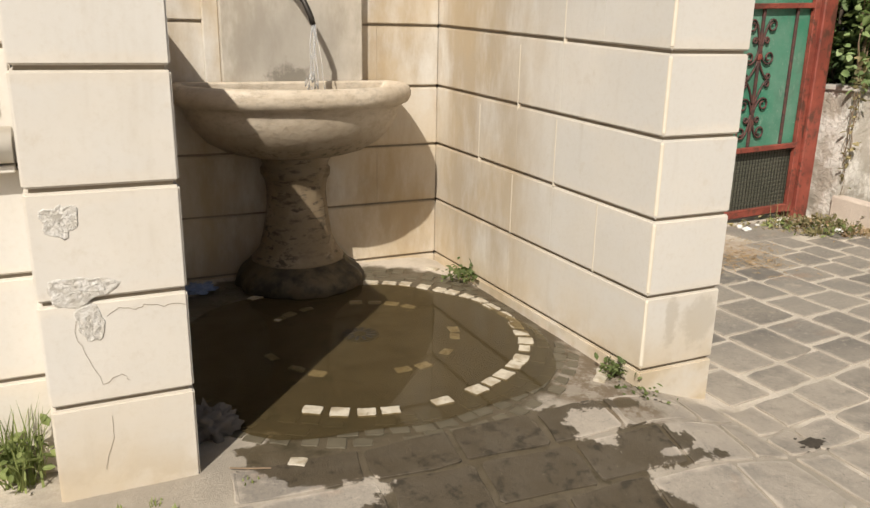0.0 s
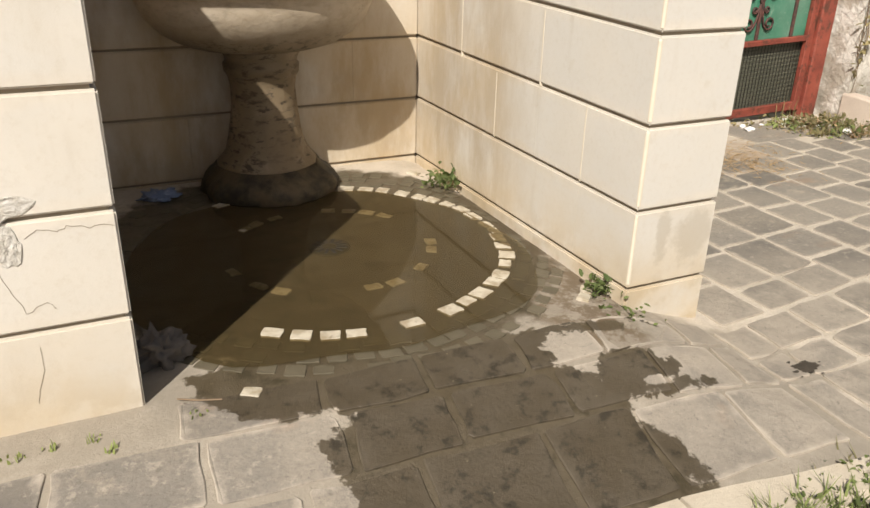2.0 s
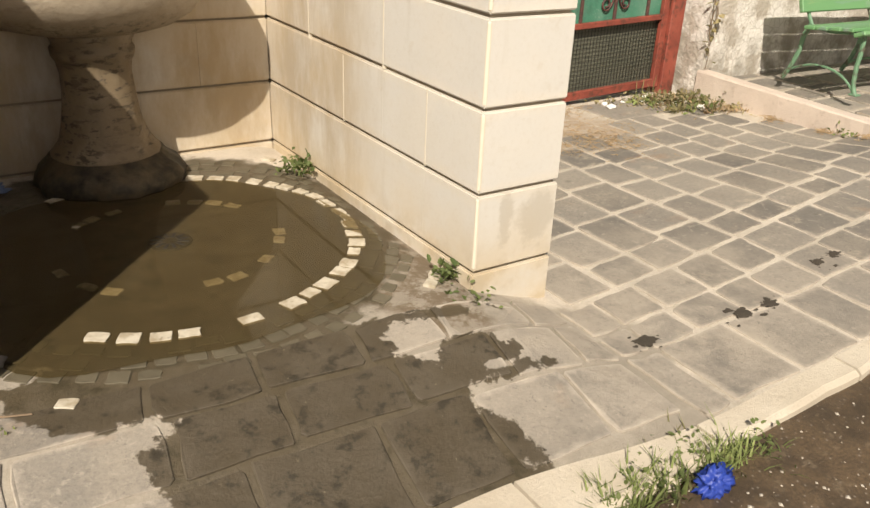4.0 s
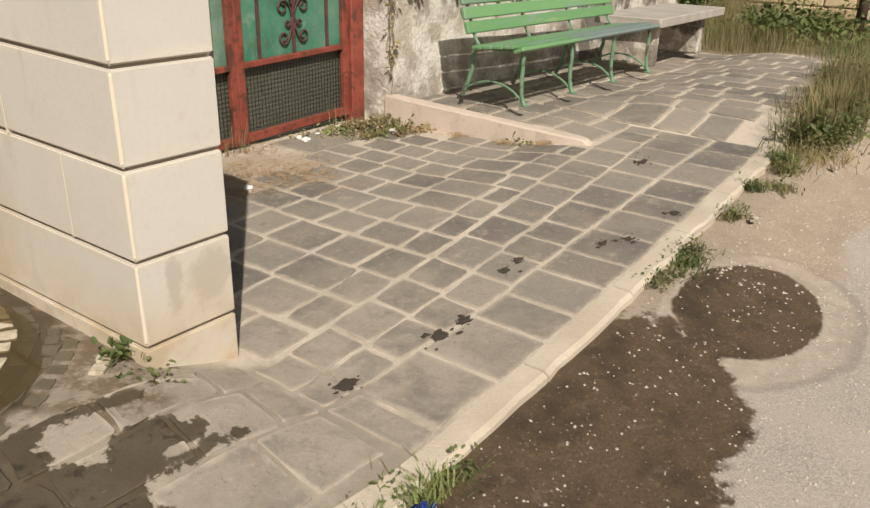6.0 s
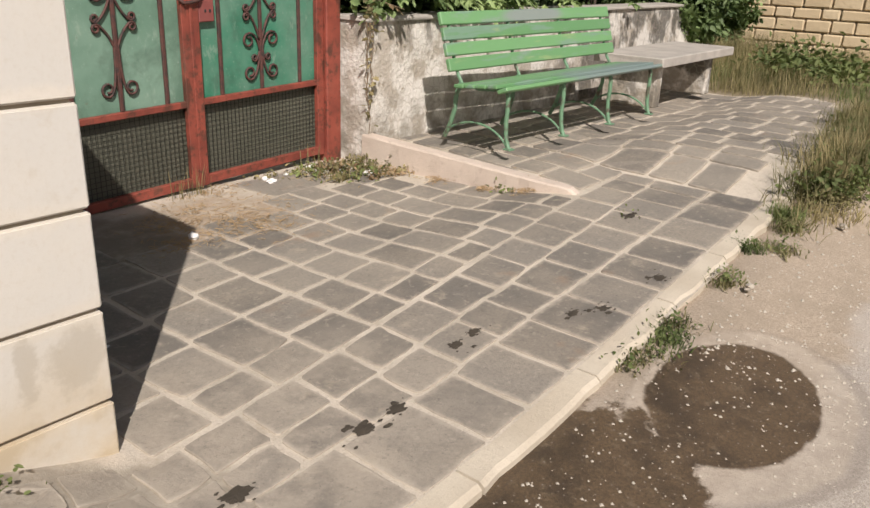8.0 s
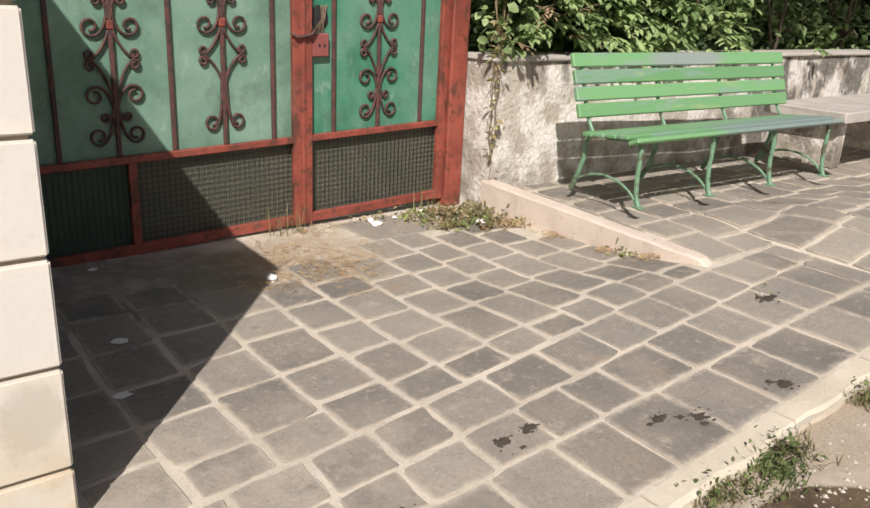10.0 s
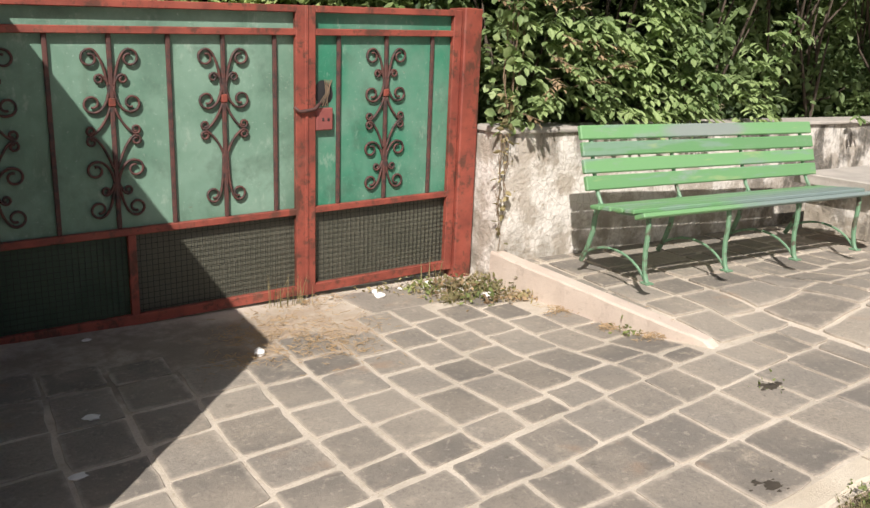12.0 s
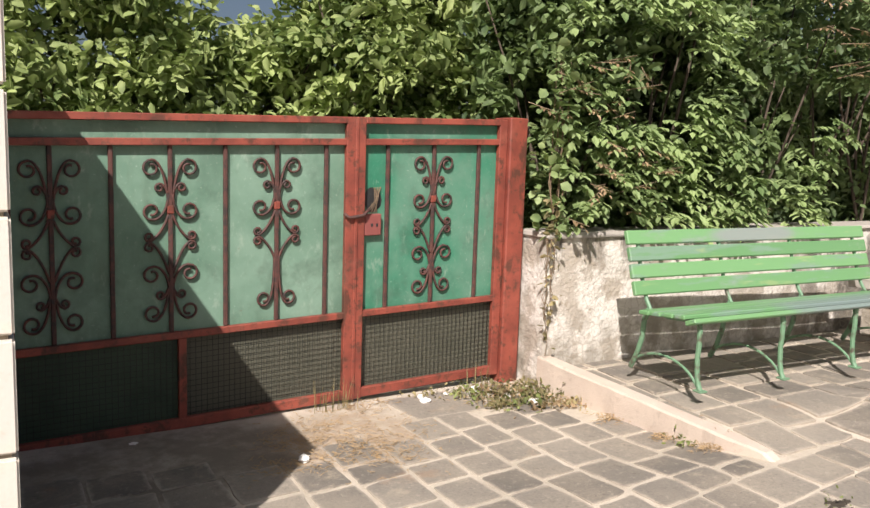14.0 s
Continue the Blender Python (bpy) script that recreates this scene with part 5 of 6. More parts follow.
for seed, (x, y, top, rx, rz, n) in enumerate(((2.7, 6.5, 2.25, 1.15, 1.15, 210), (4.15, 6.7, 1.75, 0.8, 0.92, 130), (5.25, 6.2, 2.25, 0.85, 1.2, 200), (6.6, 6.6, 2.9, 1.5, 1.6, 220), (9.3, 6.8, 3.2, 1.9, 1.7, 230), (1.0, 8.0, 2.5, 1.5, 1.6, 190), (12.0, 6.8, 3.0, 1.8, 1.8, 220), (15.0, 6.5, 2.8, 1.8, 1.8, 200))):
    # trees past x 8 get the darker leaf, colouring in the hollow's shade
    shrub("garden_tree", TREE, "tree", (x, y, -0.07), (x, y, top), (rx, 1.0, rz), n, 78, 0.25, 0.105, M_LEAF2 if x < 8 else M_LEAF, seed + 11, -0.9, 3)

rng = np.random.default_rng(57)
for x, y, z, sp, label in ((6.15, 3.98, 1.45, 0.22, "withered brown leaf sprays caught in the ivy"), (6.0, 4.05, 2.05, 0.25, "withered brown leaf sprays caught in the ivy"), (8.0, 3.7, 2.75, 0.35, "reddish dead leaf sprays high in the ivy"), (9.2, 3.7, 2.8, 0.35, "reddish dead leaf sprays high in the ivy")):
    bough = empty_thing("dead_bough", label, "dead branch", (x, y, z))
    pts, dirs = [], []
    for i in range(16):
        p = np.array((x, y, z)) + rng.normal(0, sp, 3) * np.array([1, 0.25, 0.7])
        a = rng.uniform(-2.8, -0.3)
        w = (math.cos(a), math.sin(a) * 0.7, rng.uniform(-0.4, 0.3))
        pp, dd = pinnate(rng, p, w, 3, 0.06)
        pts += pp
        dirs += dd
        tube("twig", [Vector(p) - Vector(w) * 0.12, Vector(p), Vector(p) + Vector(w) * 0.16], 0.004, M_TWIG, bough, "bare brown twig", 4, 0.5)
    part("leaves", oriented_leaves("leaves", pts, dirs, 0.05, M_DEAD, rng, 0.4), bough, "withered brown leaves")

# ---- far end: yellow stone wall and pole ----
random.seed(31)
wall_far = tagged(box("wall_far", (16.2, 16.55, -3.0, 9.0, -0.1, 2.0), M_GROOVE, None, "", 0), "yellow rough stone boundary wall", "wall", kind="structure")
z = 0.0
while z < 2.0:
    h = random.uniform(0.17, 0.22)
    y = -1.0 + random.uniform(0, 0.3)
    while y < 7.0:
        l = random.uniform(0.3, 0.55)
        box("stone_block", (16.165 - random.uniform(0, 0.02), 16.3, y + 0.01, y + l - 0.01, z + 0.01, z + h - 0.01), M_YSTONE, wall_far, "", 0.02, 0.006)
        y += l
    z += h
pole = empty_thing("wooden_pole", "weathered grey wooden pole standing in the weeds", "pole", (12.9, 2.0, 0.1))
tube("shaft", [(12.9, 2.0, 0.0), (12.93, 1.99, 1.2), (12.97, 1.98, 3.2), (13.0, 1.97, 5.5)], 0.07, M_BARK, pole, "", 12, 0.85)


# ---- weeds, grass and litter ----
def tuft(name, label, x, y, z, n, h, mat, seed, spread=0.06, category="weed", kind="stuff", lean_out=0.5):
    rng = np.random.default_rng(seed)
    vs, fs = [], []
    for i in range(n):
        a = rng.uniform(0, 2 * np.pi)
        bx, by = x + rng.normal(0, spread), y + rng.normal(0, spread)
        l = h * rng.uniform(0.5, 1.2)
        o = rng.uniform(0.1, 1.0) * lean_out * l
        w = 0.0018 + 0.0025 * rng.random()
        px, py = -math.sin(a) * w, math.cos(a) * w
        q = len(vs)
        vs += [(bx - px, by - py, z), (bx + px, by + py, z), (bx + math.cos(a) * o * 0.4 + px * 0.8, by + math.sin(a) * o * 0.4 + py * 0.8, z + l * 0.6), (bx + math.cos(a) * o * 0.4 - px * 0.8, by + math.sin(a) * o * 0.4 - py * 0.8, z + l * 0.6), (bx + math.cos(a) * o, by + math.sin(a) * o, z + l)]
        fs += [[q, q + 1, q + 2, q + 3], [q + 3, q + 2, q + 4]]
    return tagged(part(name, mesh_from(name, vs, fs, mat)), label, category, kind=kind)


def leafy(name, label, x, y, z, n, r, size, seed, mat=None, rise=0.7):
    rng = np.random.default_rng(seed)
    p = np.stack([x + rng.normal(0, r, n), y + rng.normal(0, r, n), z + np.abs(rng.normal(0, r * rise, n)) + 0.006], 1)
    return tagged(part(name, leaves_mesh(name, p, size, mat or M_LEAF3, 0.0, seed, -0.3)), label, "weed", kind="stuff")


leafy("wall_weed", "small green weed at the foot of the wall", 1.90, 3.50, 0.155, 110, 0.05, 0.035, 1)
leafy("wall_weed", "small green weed at the foot of the wall", 1.94, 2.22, 0.14, 70, 0.03, 0.035, 2)
leafy("wall_weed", "small green weed at the foot of the wall", 1.93, 2.05, 0.10, 70, 0.038, 0.03, 3)
tuft("tall_weed", "tall yellow-green weed growing beside the pier", -0.19, 2.26, 0.15, 90, 0.25, M_SPIKE, 4, 0.035, lean_out=0.8)
leafy("tall_weed", "tall yellow-green weed growing beside the pier", -0.19, 2.26, 0.22, 130, 0.055, 0.042, 5, M_SPIKE)
for i, (x, y) in enumerate(((0.06, 2.0), (0.16, 1.99), (0.2, 1.93), (-0.02, 1.98), (0.42, 2.0))):
    tuft("grass_tuft", "short green grass tuft in a joint", x, y, height(x, y) - 0.005, 9, 0.022, M_SPIKE, 10 + i, 0.012)


def stones(name, label, category, spots, size, mat, seed, flat=0.7):
    rng = np.random.default_rng(seed)
    for x, y in spots:
        s = size * rng.uniform(0.6, 1.3)
        bm = bmesh.new()
        bmesh.ops.create_icosphere(bm, subdivisions=2, radius=1.0)
        o = rng.uniform(0, 50)
        vs = []
        for v in bm.verts:
            q = 1 + 0.55 * noise.noise(v.co * 1.6 + Vector((o, o, o)))
            vs.append((x + v.co.x * s * q, y + v.co.y * s * q * 0.85, height(x, y) + 0.002 + s * flat * (0.75 + v.co.z * q)))
        fs = [[v.index for v in f.verts] for f in bm.faces]
        bm.free()
        tagged(part(name, mesh_from(name, vs, fs, mat)), label, category, name.replace("_", " ") + "s")


stones("paper_scrap", "crumpled white paper scrap on the paving", "litter", ((3.665, 3.605), (5.25, 4.05), (4.71, 4.25), (5.10, 4.22)), 0.030, M_WHITE, 1)
stones("paper_scrap", "crumpled white paper scrap in the gate's shade", "litter", ((2.94, 4.22), (2.79, 3.26), (2.66, 2.79)), 0.03, M_WHITE, 2, 0.2)
stones("loose_stone", "pale loose stone among the dry weeds", "stone", ((5.0, 4.12), (5.32, 4.1), (5.40, 4.0), (4.83, 4.29), (5.06, 4.2), (5.12, 4.06), (5.2, 4.18), (5.3, 3.98), (5.46, 4.12), (4.94, 4.27), (4.4, 4.28)), 0.026, M_PEBBLE, 3)
stones("loose_stone", "pale loose stone on the road verge", "stone", ((4.96, 1.02), (6.3, 0.9)), 0.02, M_PEBBLE, 4)
random.seed(50)


def spot(x, y, r, seed):
    """A dark dried splash: a blot with small drops round it."""
    rng = np.random.default_rng(seed)
    ob = empty_thing("dirt_spot", "dark dried splash of dirt on the paving", "dirt spot", (x, y, height(x, y)), "dirt spots on the paving")
    for i in range(20):
        d = 0 if i == 0 else abs(rng.normal(0, r * 0.85))
        a = rng.uniform(0, 2 * np.pi)
        rr = r * (0.62 if i == 0 else 0.32 if i < 4 else rng.uniform(0.06, 0.17))
        cx, cy = x + d * math.cos(a) * 1.3, y + d * math.sin(a) * 0.8
        n = 24 if i == 0 else 10
        vs = []
        for j in range(n):
            b = 2 * math.pi * j / n
            q = rr * (1 + 0.75 * noise.noise(Vector((math.cos(b) * 2.6, math.sin(b) * 2.6, i + seed * 3))))
            px, py = cx + q * math.cos(b) * 1.25, cy + q * math.sin(b) * 0.8
            vs.append((px, py, height(px, py) + 0.0062))
        vs.append((cx, cy, height(cx, cy) + 0.009))
        name = "blot" if i == 0 else "drop"
        part(name, mesh_from(name, vs, [[j, (j + 1) % n, n] for j in range(n)], M_SPOT), ob)
    return ob


for i, (x, y, r) in enumerate(((2.44, 1.67, 0.06), (2.93, 1.63, 0.055), (3.1, 1.63, 0.045), (3.61, 1.76, 0.04), (3.75, 1.77, 0.045), (4.17, 1.53, 0.04), (4.3, 1.45, 0.045), (5.52, 1.91, 0.06), (4.78, 1.40, 0.05))):
    spot(x, y, r, i)

# grass along the kerb
for i, (x, y, n, h) in enumerate(((1.80, 1.16, 60, 0.07), (1.93, 1.15, 110, 0.09), (2.12, 1.15, 140, 0.11), (2.3, 1.10, 70, 0.08), (3.96, 1.15, 90, 0.07), (4.08, 1.13, 80, 0.06), (4.25, 1.13, 140, 0.10), (4.40, 1.16, 120, 0.09), (5.0, 1.14, 160, 0.09), (5.52, 1.2, 170, 0.10), (5.62, 1.06, 150, 0.10), (6.0, 1.12, 220, 0.16), (6.2, 1.2, 220, 0.18), (5.52, 1.93, 40, 0.05))):
    tuft("grass_tuft", "green and straw-coloured grass tuft along the kerb", x, y, height(x, y) - 0.03, n, h * 0.5, M_OLIVE if i % 3 else M_LEAF3, 40 + i, 0.05, lean_out=1.8)
    leafy("kerb_weed", "low sprawling green weed along the kerb", x, y, height(x, y) - 0.02, n // 2, 0.045, 0.022, 340 + i)
for i, (x, y) in enumerate(((1.72, 1.14), (1.82, 1.12), (1.90, 1.13), (1.98, 1.12), (2.12, 1.10), (2.2, 1.12))):
    tuft("grass_tuft", "fresh green grass tuft beside the kerb", x, y, height(x, y) - 0.03, 70, 0.085, M_SPIKE, 600 + i, 0.028, lean_out=1.1)
for i, (x, y, h) in enumerate(((6.75, 1.14, 0.30), (7.0, 1.06, 0.34), (7.25, 1.16, 0.28), (7.6, 1.1, 0.34), (8.0, 1.2, 0.30), (8.5, 1.25, 0.32), (9.0, 1.4, 0.30))):
    tuft("verge_grass", "tall straw-coloured grass clump on the road verge", x, y, height(x, y) - 0.04, 320, h, M_GRASS, 620 + i, 0.075, lean_out=0.6)
    leafy("verge_weed", "dark leafy green weed on the road verge", x - 0.12, y - 0.06, height(x, y) + 0.0, 260, 0.10, 0.045, 640 + i, M_LEAF3)
for i in range(14):
    x = 6.4 + 0.26 * i
    tuft("verge_grass", "tall dry grass and weeds on the road verge", x, 1.08 + 0.03 * i + 0.08 * math.sin(i * 2.1), height(x, 1.1) - 0.03, 300, 0.11 + 0.08 * math.sin(i * 1.7) ** 2, M_OLIVE if i % 3 else M_GRASS, 70 + i, 0.13, lean_out=1.5)
    leafy("verge_weed", "low leafy green weed on the road verge", x + 0.1, 1.0 + 0.03 * i, height(x, 1.1) + 0.02, 240, 0.10, 0.028, 90 + i, M_LEAF3 if i % 2 else M_OLIVE)
for i in range(16):
    x, y = 10.9 + 0.28 * i + 0.2 * math.sin(i * 5), 1.7 + 0.75 * (i % 4) + 0.2 * math.sin(i * 3)
    tuft("verge_grass", "tall dry grass and weeds by the far wall", x, y, 0.05, 420, 0.42, M_GRASS if i % 3 else M_LEAF3, 120 + i, 0.26, lean_out=0.7)
for i in range(7):
    tuft("verge_grass", "tall dry straw-coloured grass at the end of the garden wall", 12.3 + 0.4 * i, 4.0 + 0.15 * math.sin(i * 4), 0.05, 380, 0.55, M_GRASS, 160 + i, 0.22, lean_out=0.6)
leafy("tall_weed", "tall leafy weed by the far stone wall", 12.2, 2.9, 0.35, 400, 0.22, 0.10, 150)
leafy("tall_weed", "tall leafy weed by the far stone wall", 11.8, 2.2, 0.30, 400, 0.22, 0.09, 151)
leafy("tall_weed", "dark leafy weed beside the pole", 12.8, 1.5, 0.30, 500, 0.28, 0.10, 152)

# dry straw and plants before the gate


def straw(name, label, spots, n, seed, mat):
    rng = np.random.default_rng(seed)
    datas = []
    for x, y, r in spots:
        for i in range(n):
            px, py = x + rng.normal(0, r), y + rng.normal(0, r * 0.7)
            if py > 4.34:
                py = 4.34 - rng.uniform(0, 0.1)
            a, l = rng.uniform(0, 2 * np.pi), rng.uniform(0.01, 0.05)
            z = height(px, py) + rng.uniform(0.003, 0.022)
            datas.append(tube_data([(px, py, z), (px + l * math.cos(a) / 2, py + l * math.sin(a) / 2, z + rng.uniform(0, 0.012)), (px + l * math.cos(a), py + l * math.sin(a), z + rng.uniform(-0.002, 0.01))], 0.0016, 3))
    vs, fs = joined(datas)
    return tagged(part(name, mesh_from(name, vs, fs, mat)), label, "dry straw", kind="stuff")


straw("dry_straw", "dry brown straw and leaf litter before the gate", ((3.86, 3.70, 0.16), (4.05, 3.62, 0.12), (3.7, 3.88, 0.12), (3.95, 4.05, 0.14), (4.3, 4.25, 0.12), (3.6, 3.55, 0.10), (4.2, 3.75, 0.18), (4.1, 3.45, 0.14)), 130, 1, M_STRAW)
straw("leaf_litter", "brown leaf litter along the wedge kerb", ((5.50, 3.75, 0.08), (5.56, 3.4, 0.06), (5.60, 3.0, 0.05), (5.62, 2.7, 0.05), (5.35, 4.15, 0.14), (5.15, 4.1, 0.14)), 120, 2, M_STRAW)
for i, (x, y) in enumerate(((5.05, 4.22), (5.18, 4.1), (5.34, 4.18), (5.42, 4.02), (5.28, 3.95), (5.52, 3.7), (5.6, 2.85))):
    leafy("gate_weed", "withered green weed by the gate post", x, y, height(x, y) + 0.005, 45, 0.055, 0.032, 200 + i, M_GRASS if i % 3 else M_SPIKE, 0.35)
for i, (x, y) in enumerate(((4.2, 4.28), (5.2, 4.3), (4.05, 4.3))):
    tuft("gate_weed", "thin dry weed at the foot of the gate", x, y, height(x, y), 12, 0.18, M_GRASS, 230 + i, 0.03)

rng = np.random.default_rng(31)
for i, (x, y, r) in enumerate(((5.02, 4.12, 0.07), (5.16, 4.02, 0.09), (5.30, 4.08, 0.10), (5.42, 3.92, 0.08), (5.22, 3.85, 0.07), (5.36, 3.74, 0.06), (5.08, 3.88, 0.05), (5.5, 4.12, 0.06))):
    leafy("gate_weed", "sprawling weed with dry and green leaves in the gate corner", x, y, height(x, y) + 0.004, 46, r, 0.042, 700 + i, (M_SPIKE, M_DEAD, M_GRASS, M_GRASS)[i % 4], 0.3)
    tuft("gate_weed", "thin dry weed stalks in the gate corner", x, y, height(x, y), 18, 0.09, M_GRASS, 720 + i, r * 0.8, lean_out=1.2)
stones("broken_plaster", "lump of broken white plaster among the weeds", "rubble", ((5.06, 4.16), (5.21, 4.0), (4.70, 4.17), (5.33, 3.86), (4.9, 4.25), (5.12, 4.09)), 0.034, M_WHITE, 9, 0.45)

# vine stems on the wall end beside the post
vine = empty_thing("dry_vine", "dry vine stems and leaves trailing beside the gate post", "vine", (5.6, 4.1, 0.1))
rng = np.random.default_rng(8)
for i in range(6):
    x = 5.55 + 0.012 * i
    pts = [(x + rng.normal(0, 0.014), 4.085 + rng.normal(0, 0.008), z) for z in np.linspace(1.05, rng.uniform(0.2, 0.7), 8)]
    tube("stem", pts, 0.003, M_TWIG, vine, "", 5, 0.7)
part("leaves", leaves_mesh("leaves", np.stack([rng.normal(5.58, 0.03, 70), rng.normal(4.07, 0.015, 70), 1.3 - 1.0 * rng.random(70) ** 1.6], 1), 0.055, M_GRASS, 0.0, 9), vine, "withered leaves")

# pebbles strewn over the wet dirt
def gravel(seed, n, x0, x1, y0, y1, smax):
    rng = np.random.default_rng(seed)
    datas = []
    for i in range(n):
        x, y, s = rng.uniform(x0, x1), rng.uniform(y0, y1), smax * rng.uniform(0.3, 1.0) ** 2
        z = ground_z(x, y)
        vs = [(x + s * a * rng.uniform(0.7, 1.3), y + s * b * rng.uniform(0.7, 1.3), z + s * c) for a, b, c in ((1, 0, 0), (0, 1, 0), (-1, 0, 0), (0, -1, 0), (0, 0, 0.8))]
        datas.append((vs, [[0, 1, 4], [1, 2, 4], [2, 3, 4], [3, 0, 4]]))
    return joined(datas)


tagged(part("gravel", mesh_from("gravel", *gravel(3, 900, 1.2, 4.5, 0.35, 1.12, 0.0085), M_PEBBLE)), "small pale pebbles strewn over wet dirt", "gravel", kind="stuff")
tagged(part("gravel", mesh_from("gravel", *gravel(4, 1100, 4.2, 7.5, 0.25, 1.1, 0.012), M_PEBBLE)), "small pale pebbles on the sandy verge", "gravel", kind="stuff")

tagged(part("gravel", mesh_from("gravel", *gravel(5, 2600, 2.6, 7.0, -0.6, 0.5, 0.0075), M_PEBBLE)), "loose grit over the worn asphalt", "gravel", kind="stuff")

# plastic and rag by the fountain
def rag(name, label, x, y, z, r, mat, seed, h=0.4):
    bm = bmesh.new()
    bmesh.ops.create_icosphere(bm, subdivisions=4, radius=1.0)
    vs = []
    for v in bm.verts:
        q = 1 + 0.55 * noise.noise(v.co * 2.4 + Vector((seed, 0, 0))) + 0.6 * noise.noise(v.co * 6 + Vector((0, seed, 0))) + 0.25 * noise.noise(v.co * 14 + Vector((seed, seed, 0)))
        vs.append((x + v.co.x * r * q, y + v.co.y * r * q * 0.7, max(z, z + r * h * (0.6 + v.co.z * q))))
    fs = [[v.index for v in f.verts] for f in bm.faces]
    bm.free()
    return tagged(part(name, mesh_from(name, vs, fs, mat, True)), label, "litter")


rag("plastic_bag", "crumpled blue plastic bag in the kerb grass", 2.06, 1.05, -0.03, 0.055, M_BLUE, 3, 0.8)
rag("plastic_wrapper", "pale blue plastic wrapper on the wet floor", 0.56, 3.80, 0.165, 0.075, M_PALEBLUE, 5, 0.3)
rag("wet_rag", "grey wet rag beside the pier", 0.37, 2.33, 0.15, 0.075, M_CLOTH, 7, 0.9)
twig = tagged(tube("twig", [(0.385, 2.085, 0.166), (0.44, 2.05, 0.17), (0.50, 2.035, 0.166)], 0.003, M_TWIG, None, "", 5), "thin orange-brown twig on the paving", "twig")

# dry leaves blown into the corner by the gate
for i, (x, y, n, r) in enumerate(((5.05, 4.17, 60, 0.12), (5.25, 4.04, 60, 0.13), (5.45, 3.92, 50, 0.09), (5.52, 3.7, 30, 0.05), (4.75, 4.28, 40, 0.06))):
    leafy("leaf_litter", "brown and olive dry leaves in the gate corner", x, y, height(x, y) - 0.004, n, r, 0.03, 400 + i, M_STRAW if i % 2 else M_GRASS, 0.3)

# ---- paving stones and setts, laid last ----
random.seed(77)


def free(cx, cy, cs):
    if not (kerb_y(cx) + 0.02 < cy):
        return False
    if 1.9 < cx < 2.40 and cy > 2.07:
        return False
    if cx < 2.0 and cy > 1.98:
        return False
    return True


def row_a(x):
    return 2.0 + 0.113 * (x - 2.4) if x < 5.0 else 2.294 + 0.06 * (x - 5.0)


# rows along the kerb
def strip(u, v):
    e = (kerb_y(v) + 0.004, 1.635 + 0.026 * (v - 3.0), 1.80 + 0.085 * (v - 2.6), row_a(v))
    return (min(max(v + 0.012 * u, 2.275), 6.385), e[int(u)])


lay_rows([0, 1], 2.2, 6.43, strip, (0.26, 0.40), lambda cx, cy, cs: max(p[0] for p in cs) - min(p[0] for p in cs) > 0.1)
lay_rows([1, 2, 3], 2.2, 6.43, strip, (0.24, 0.34), lambda cx, cy, cs: max(p[0] for p in cs) - min(p[0] for p in cs) > 0.1, inset=0.012)


# columns running to the gate
def drive(u, v):
    return (u + 0.012 * math.sin(v * 3 + u), row_a(u) + (v - 2.0))


lay_rows([2.37, 2.64, 2.93, 3.23, 3.53, 3.79, 4.08, 4.345, 4.60, 4.85, 5.12, 5.38, 5.63], 2.0, 4.3, drive, (0.23, 0.38), lambda cx, cy, cs: min(p[1] for p in cs) > row_a(cx) - 0.05 and max(p[0] for p in cs) < 5.71 - 0.07 * (cy - 2.4) and cy < 4.22 and min(p[0] for p in cs) > 2.34 and not (3.3 < cx < 4.3 and cy > 3.62) and not (cx < 5.2 and cy > 3.86), inset=0.0135, flush=True)
for cs in (((4.5, 3.9), (5.05, 3.88), (5.1, 4.33), (4.45, 4.33)),):
    quad_stone(cs, lambda x, y: height(x, y) + 0.002, 0.01, M_PAVER, pavement, "paver", "large worn concrete flag by the gate", 0.04)


# terrace
def kerb_line(y):
    return 5.785 - 0.0722 * (y - 2.33)


def terrace(u, v):
    x = u + 0.09 * (v - 1.9) + 0.01 * math.sin(v * 4 + u)
    return (max(x, kerb_line(v)), v)


def on_terrace(cx, cy, cs):
    return cy > kerb_y(cx) + 0.08 and max(p[0] for p in cs) - min(p[0] for p in cs) > 0.12 and cx < 10.5 - 0.9 * max(0, 2.2 - cy)


lay_rows([5.46, 5.73, 6.05, 6.38], 2.37, 4.1, terrace, (0.26, 0.42), on_terrace, flush=True, inset=0.0165)
lay_rows([6.40, 6.86, 7.09, 7.36, 7.63, 7.9, 8.18, 8.45, 8.72, 9.0, 9.27, 9.54, 9.81, 10.1, 10.4], 1.3, 4.1, terrace, (0.26, 0.42), on_terrace, inset=0.0165)


# flags before the fountain
def flags(u, v):
    e = (1.33 - 0.03 * (v - 1.6), 1.63 + 0.02 * math.sin(v * 2), 1.85 + 0.02 * math.sin(v * 3), 2.04)
    return (min(v + 0.02 * u, 2.262), e[int(u)] + 0.09 * smooth(0.7, -0.3, v))


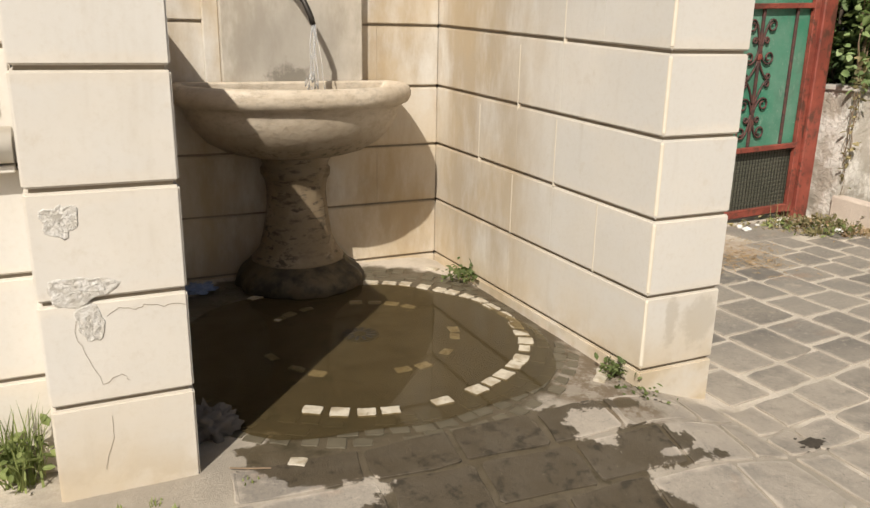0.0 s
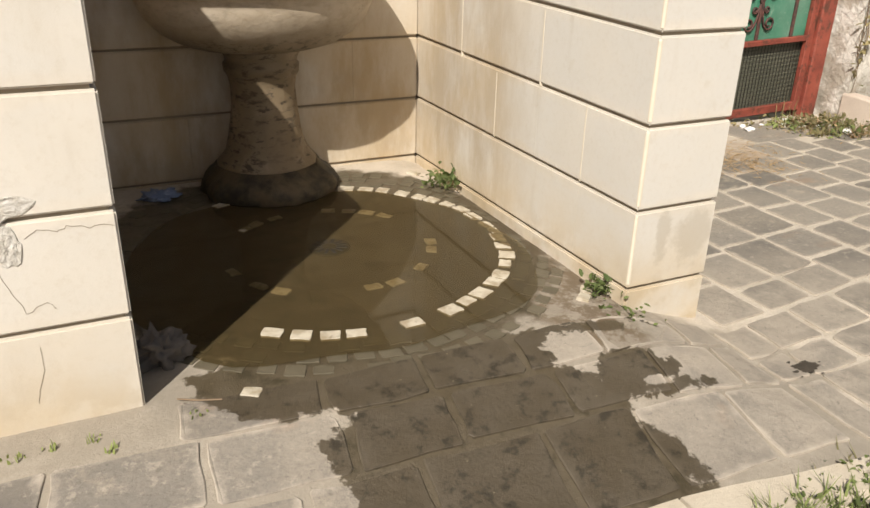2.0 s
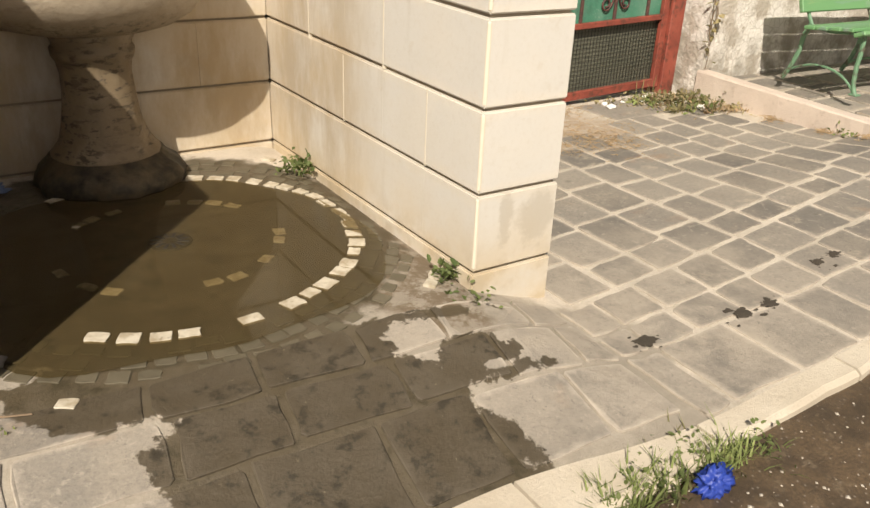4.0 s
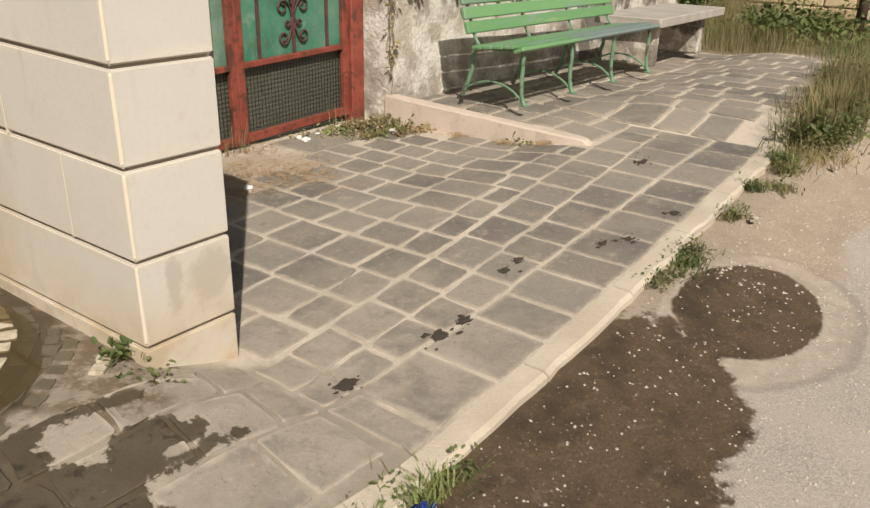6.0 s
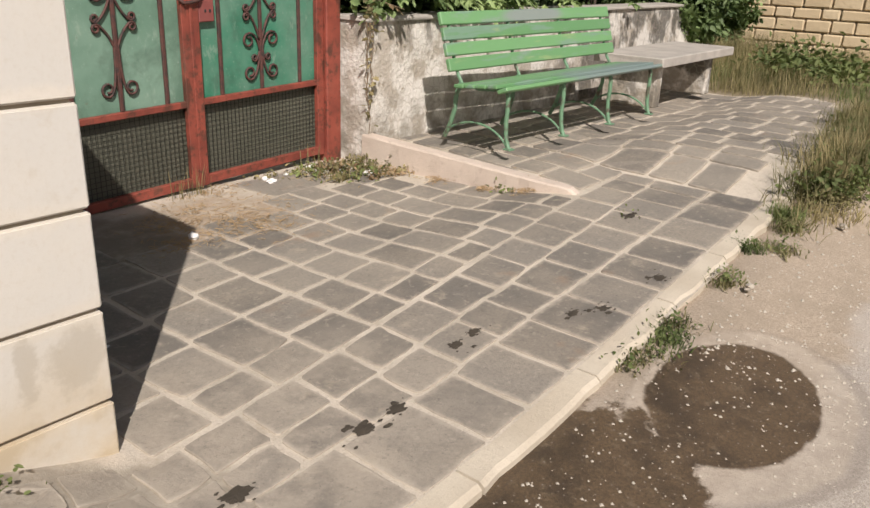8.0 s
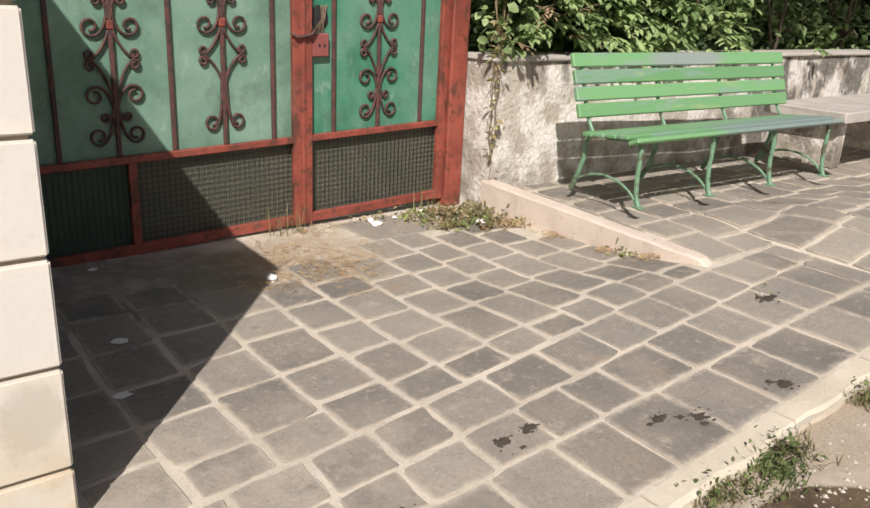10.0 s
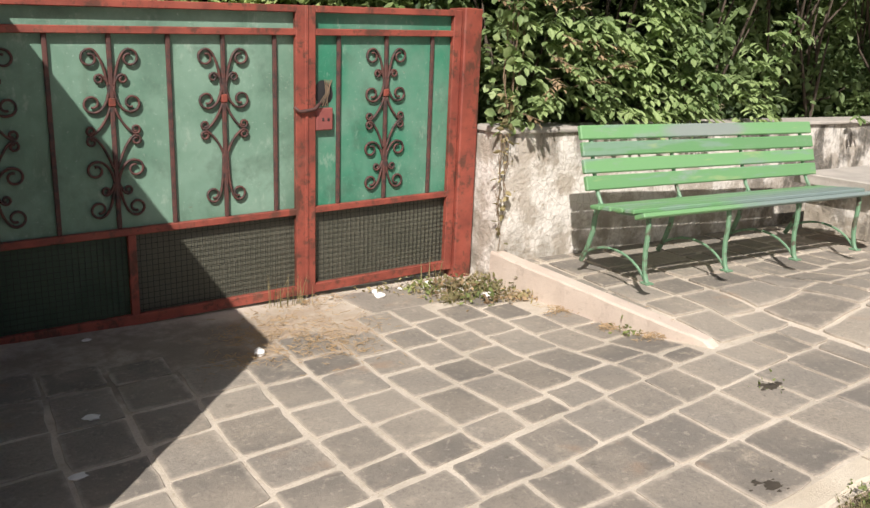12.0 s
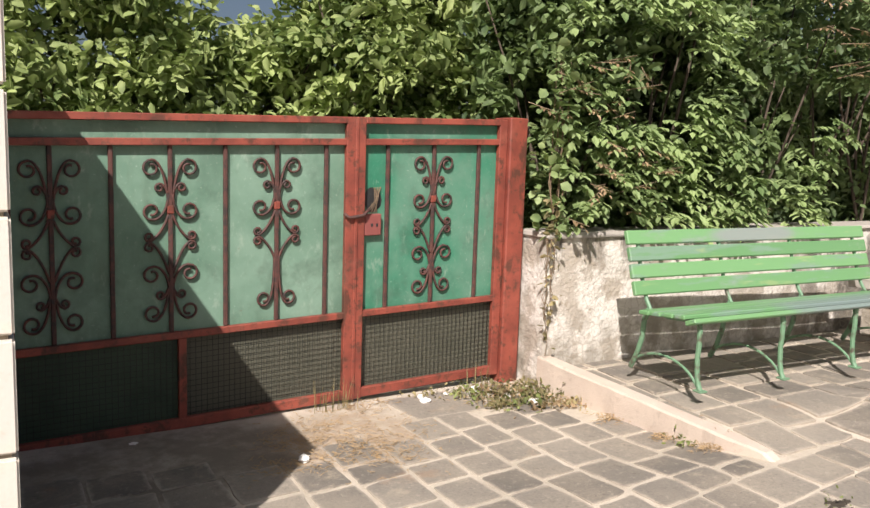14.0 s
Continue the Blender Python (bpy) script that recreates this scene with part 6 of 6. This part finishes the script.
lay_rows([0, 1, 2, 3], -2.4, 2.3, flags, (0.27, 0.42), lambda cx, cy, cs: max(p[0] for p in cs) - min(p[0] for p in cs) > 0.1 and max(p[1] for p in cs) < 2.16 and not (cx < 0.4 and cy > 1.95))

# rings of white setts, dark setts between them
def sett_ring(r, count, w, mat, name, label, skip, proud=0.005):
    for i in range(count):
        a = 2 * math.pi * (i + random.uniform(-0.15, 0.15)) / count
        if random.random() < ((0.8 if math.cos(a) < -0.45 else 0.3 if math.sin(a) < -0.7 else 0.03) if mat is M_SETT and 0.6 < r < 1.0 else skip):
            continue
        d = Vector((math.cos(a), math.sin(a)))
        s = Vector((-d.y, d.x))
        c = Vector((CX, CY)) + d * (r + random.uniform(-0.008, 0.008))
        l = math.pi * r / count * random.uniform(0.72, 0.9)
        h = w / 2 * random.uniform(0.8, 1.1)
        cs = [tuple(c + s * l * i1 + d * h * i2) for i1, i2 in ((-1, -1), (1, -1), (1, 1), (-1, 1))]
        if all(0.33 < p[0] < 1.95 and 1.98 < p[1] < 3.97 for p in cs) and (c - Vector((BX, BY + 0.02))).length > 0.34:
            quad_stone(cs[::-1] if (Vector(cs[1]) - Vector(cs[0])).cross(Vector(cs[2]) - Vector(cs[1])) < 0 else cs, lambda x, y: height(x, y) + proud, 0.003, mat, pavement, name, label, 0.03, (0.001, 0.005), 0.003, 0.0012, 0.002)


sett_ring(0.725, 50, 0.066, M_SETT, "white_sett", "white marble sett", 0.1)
sett_ring(0.42, 30, 0.05, M_SETT, "white_sett", "white marble sett", 0.6, 0.002)
sett_ring(1.06, 84, 0.06, M_SETT, "white_sett", "white marble sett", 0.75)
for r in (0.80, 0.87, 0.94):
    sett_ring(r, int(2 * math.pi * r / 0.085), 0.058, M_COBBLE, "dark_sett", "", 0.12, 0.0005)

# standing water over the niche floor
wv = []
nw = 60
for i in range(nw):
    a = 2 * math.pi * i / nw
    rr = 0.70 + 0.16 * smooth(0.2, -0.7, math.sin(a)) + 0.08 * smooth(0.0, -0.8, math.cos(a)) + 0.10 * noise.noise(Vector((math.cos(a) * 2, math.sin(a) * 2, 4)))
    x, y = CX + rr * math.cos(a), CY + rr * math.sin(a)
    wv.append((min(1.955, max(0.31, x)), min(3.99, y), 0.1632))
water = tagged(part("puddle", mesh_from("puddle", wv, [list(range(nw))], M_WATER)), "shallow murky brown water over the fountain floor", "water")
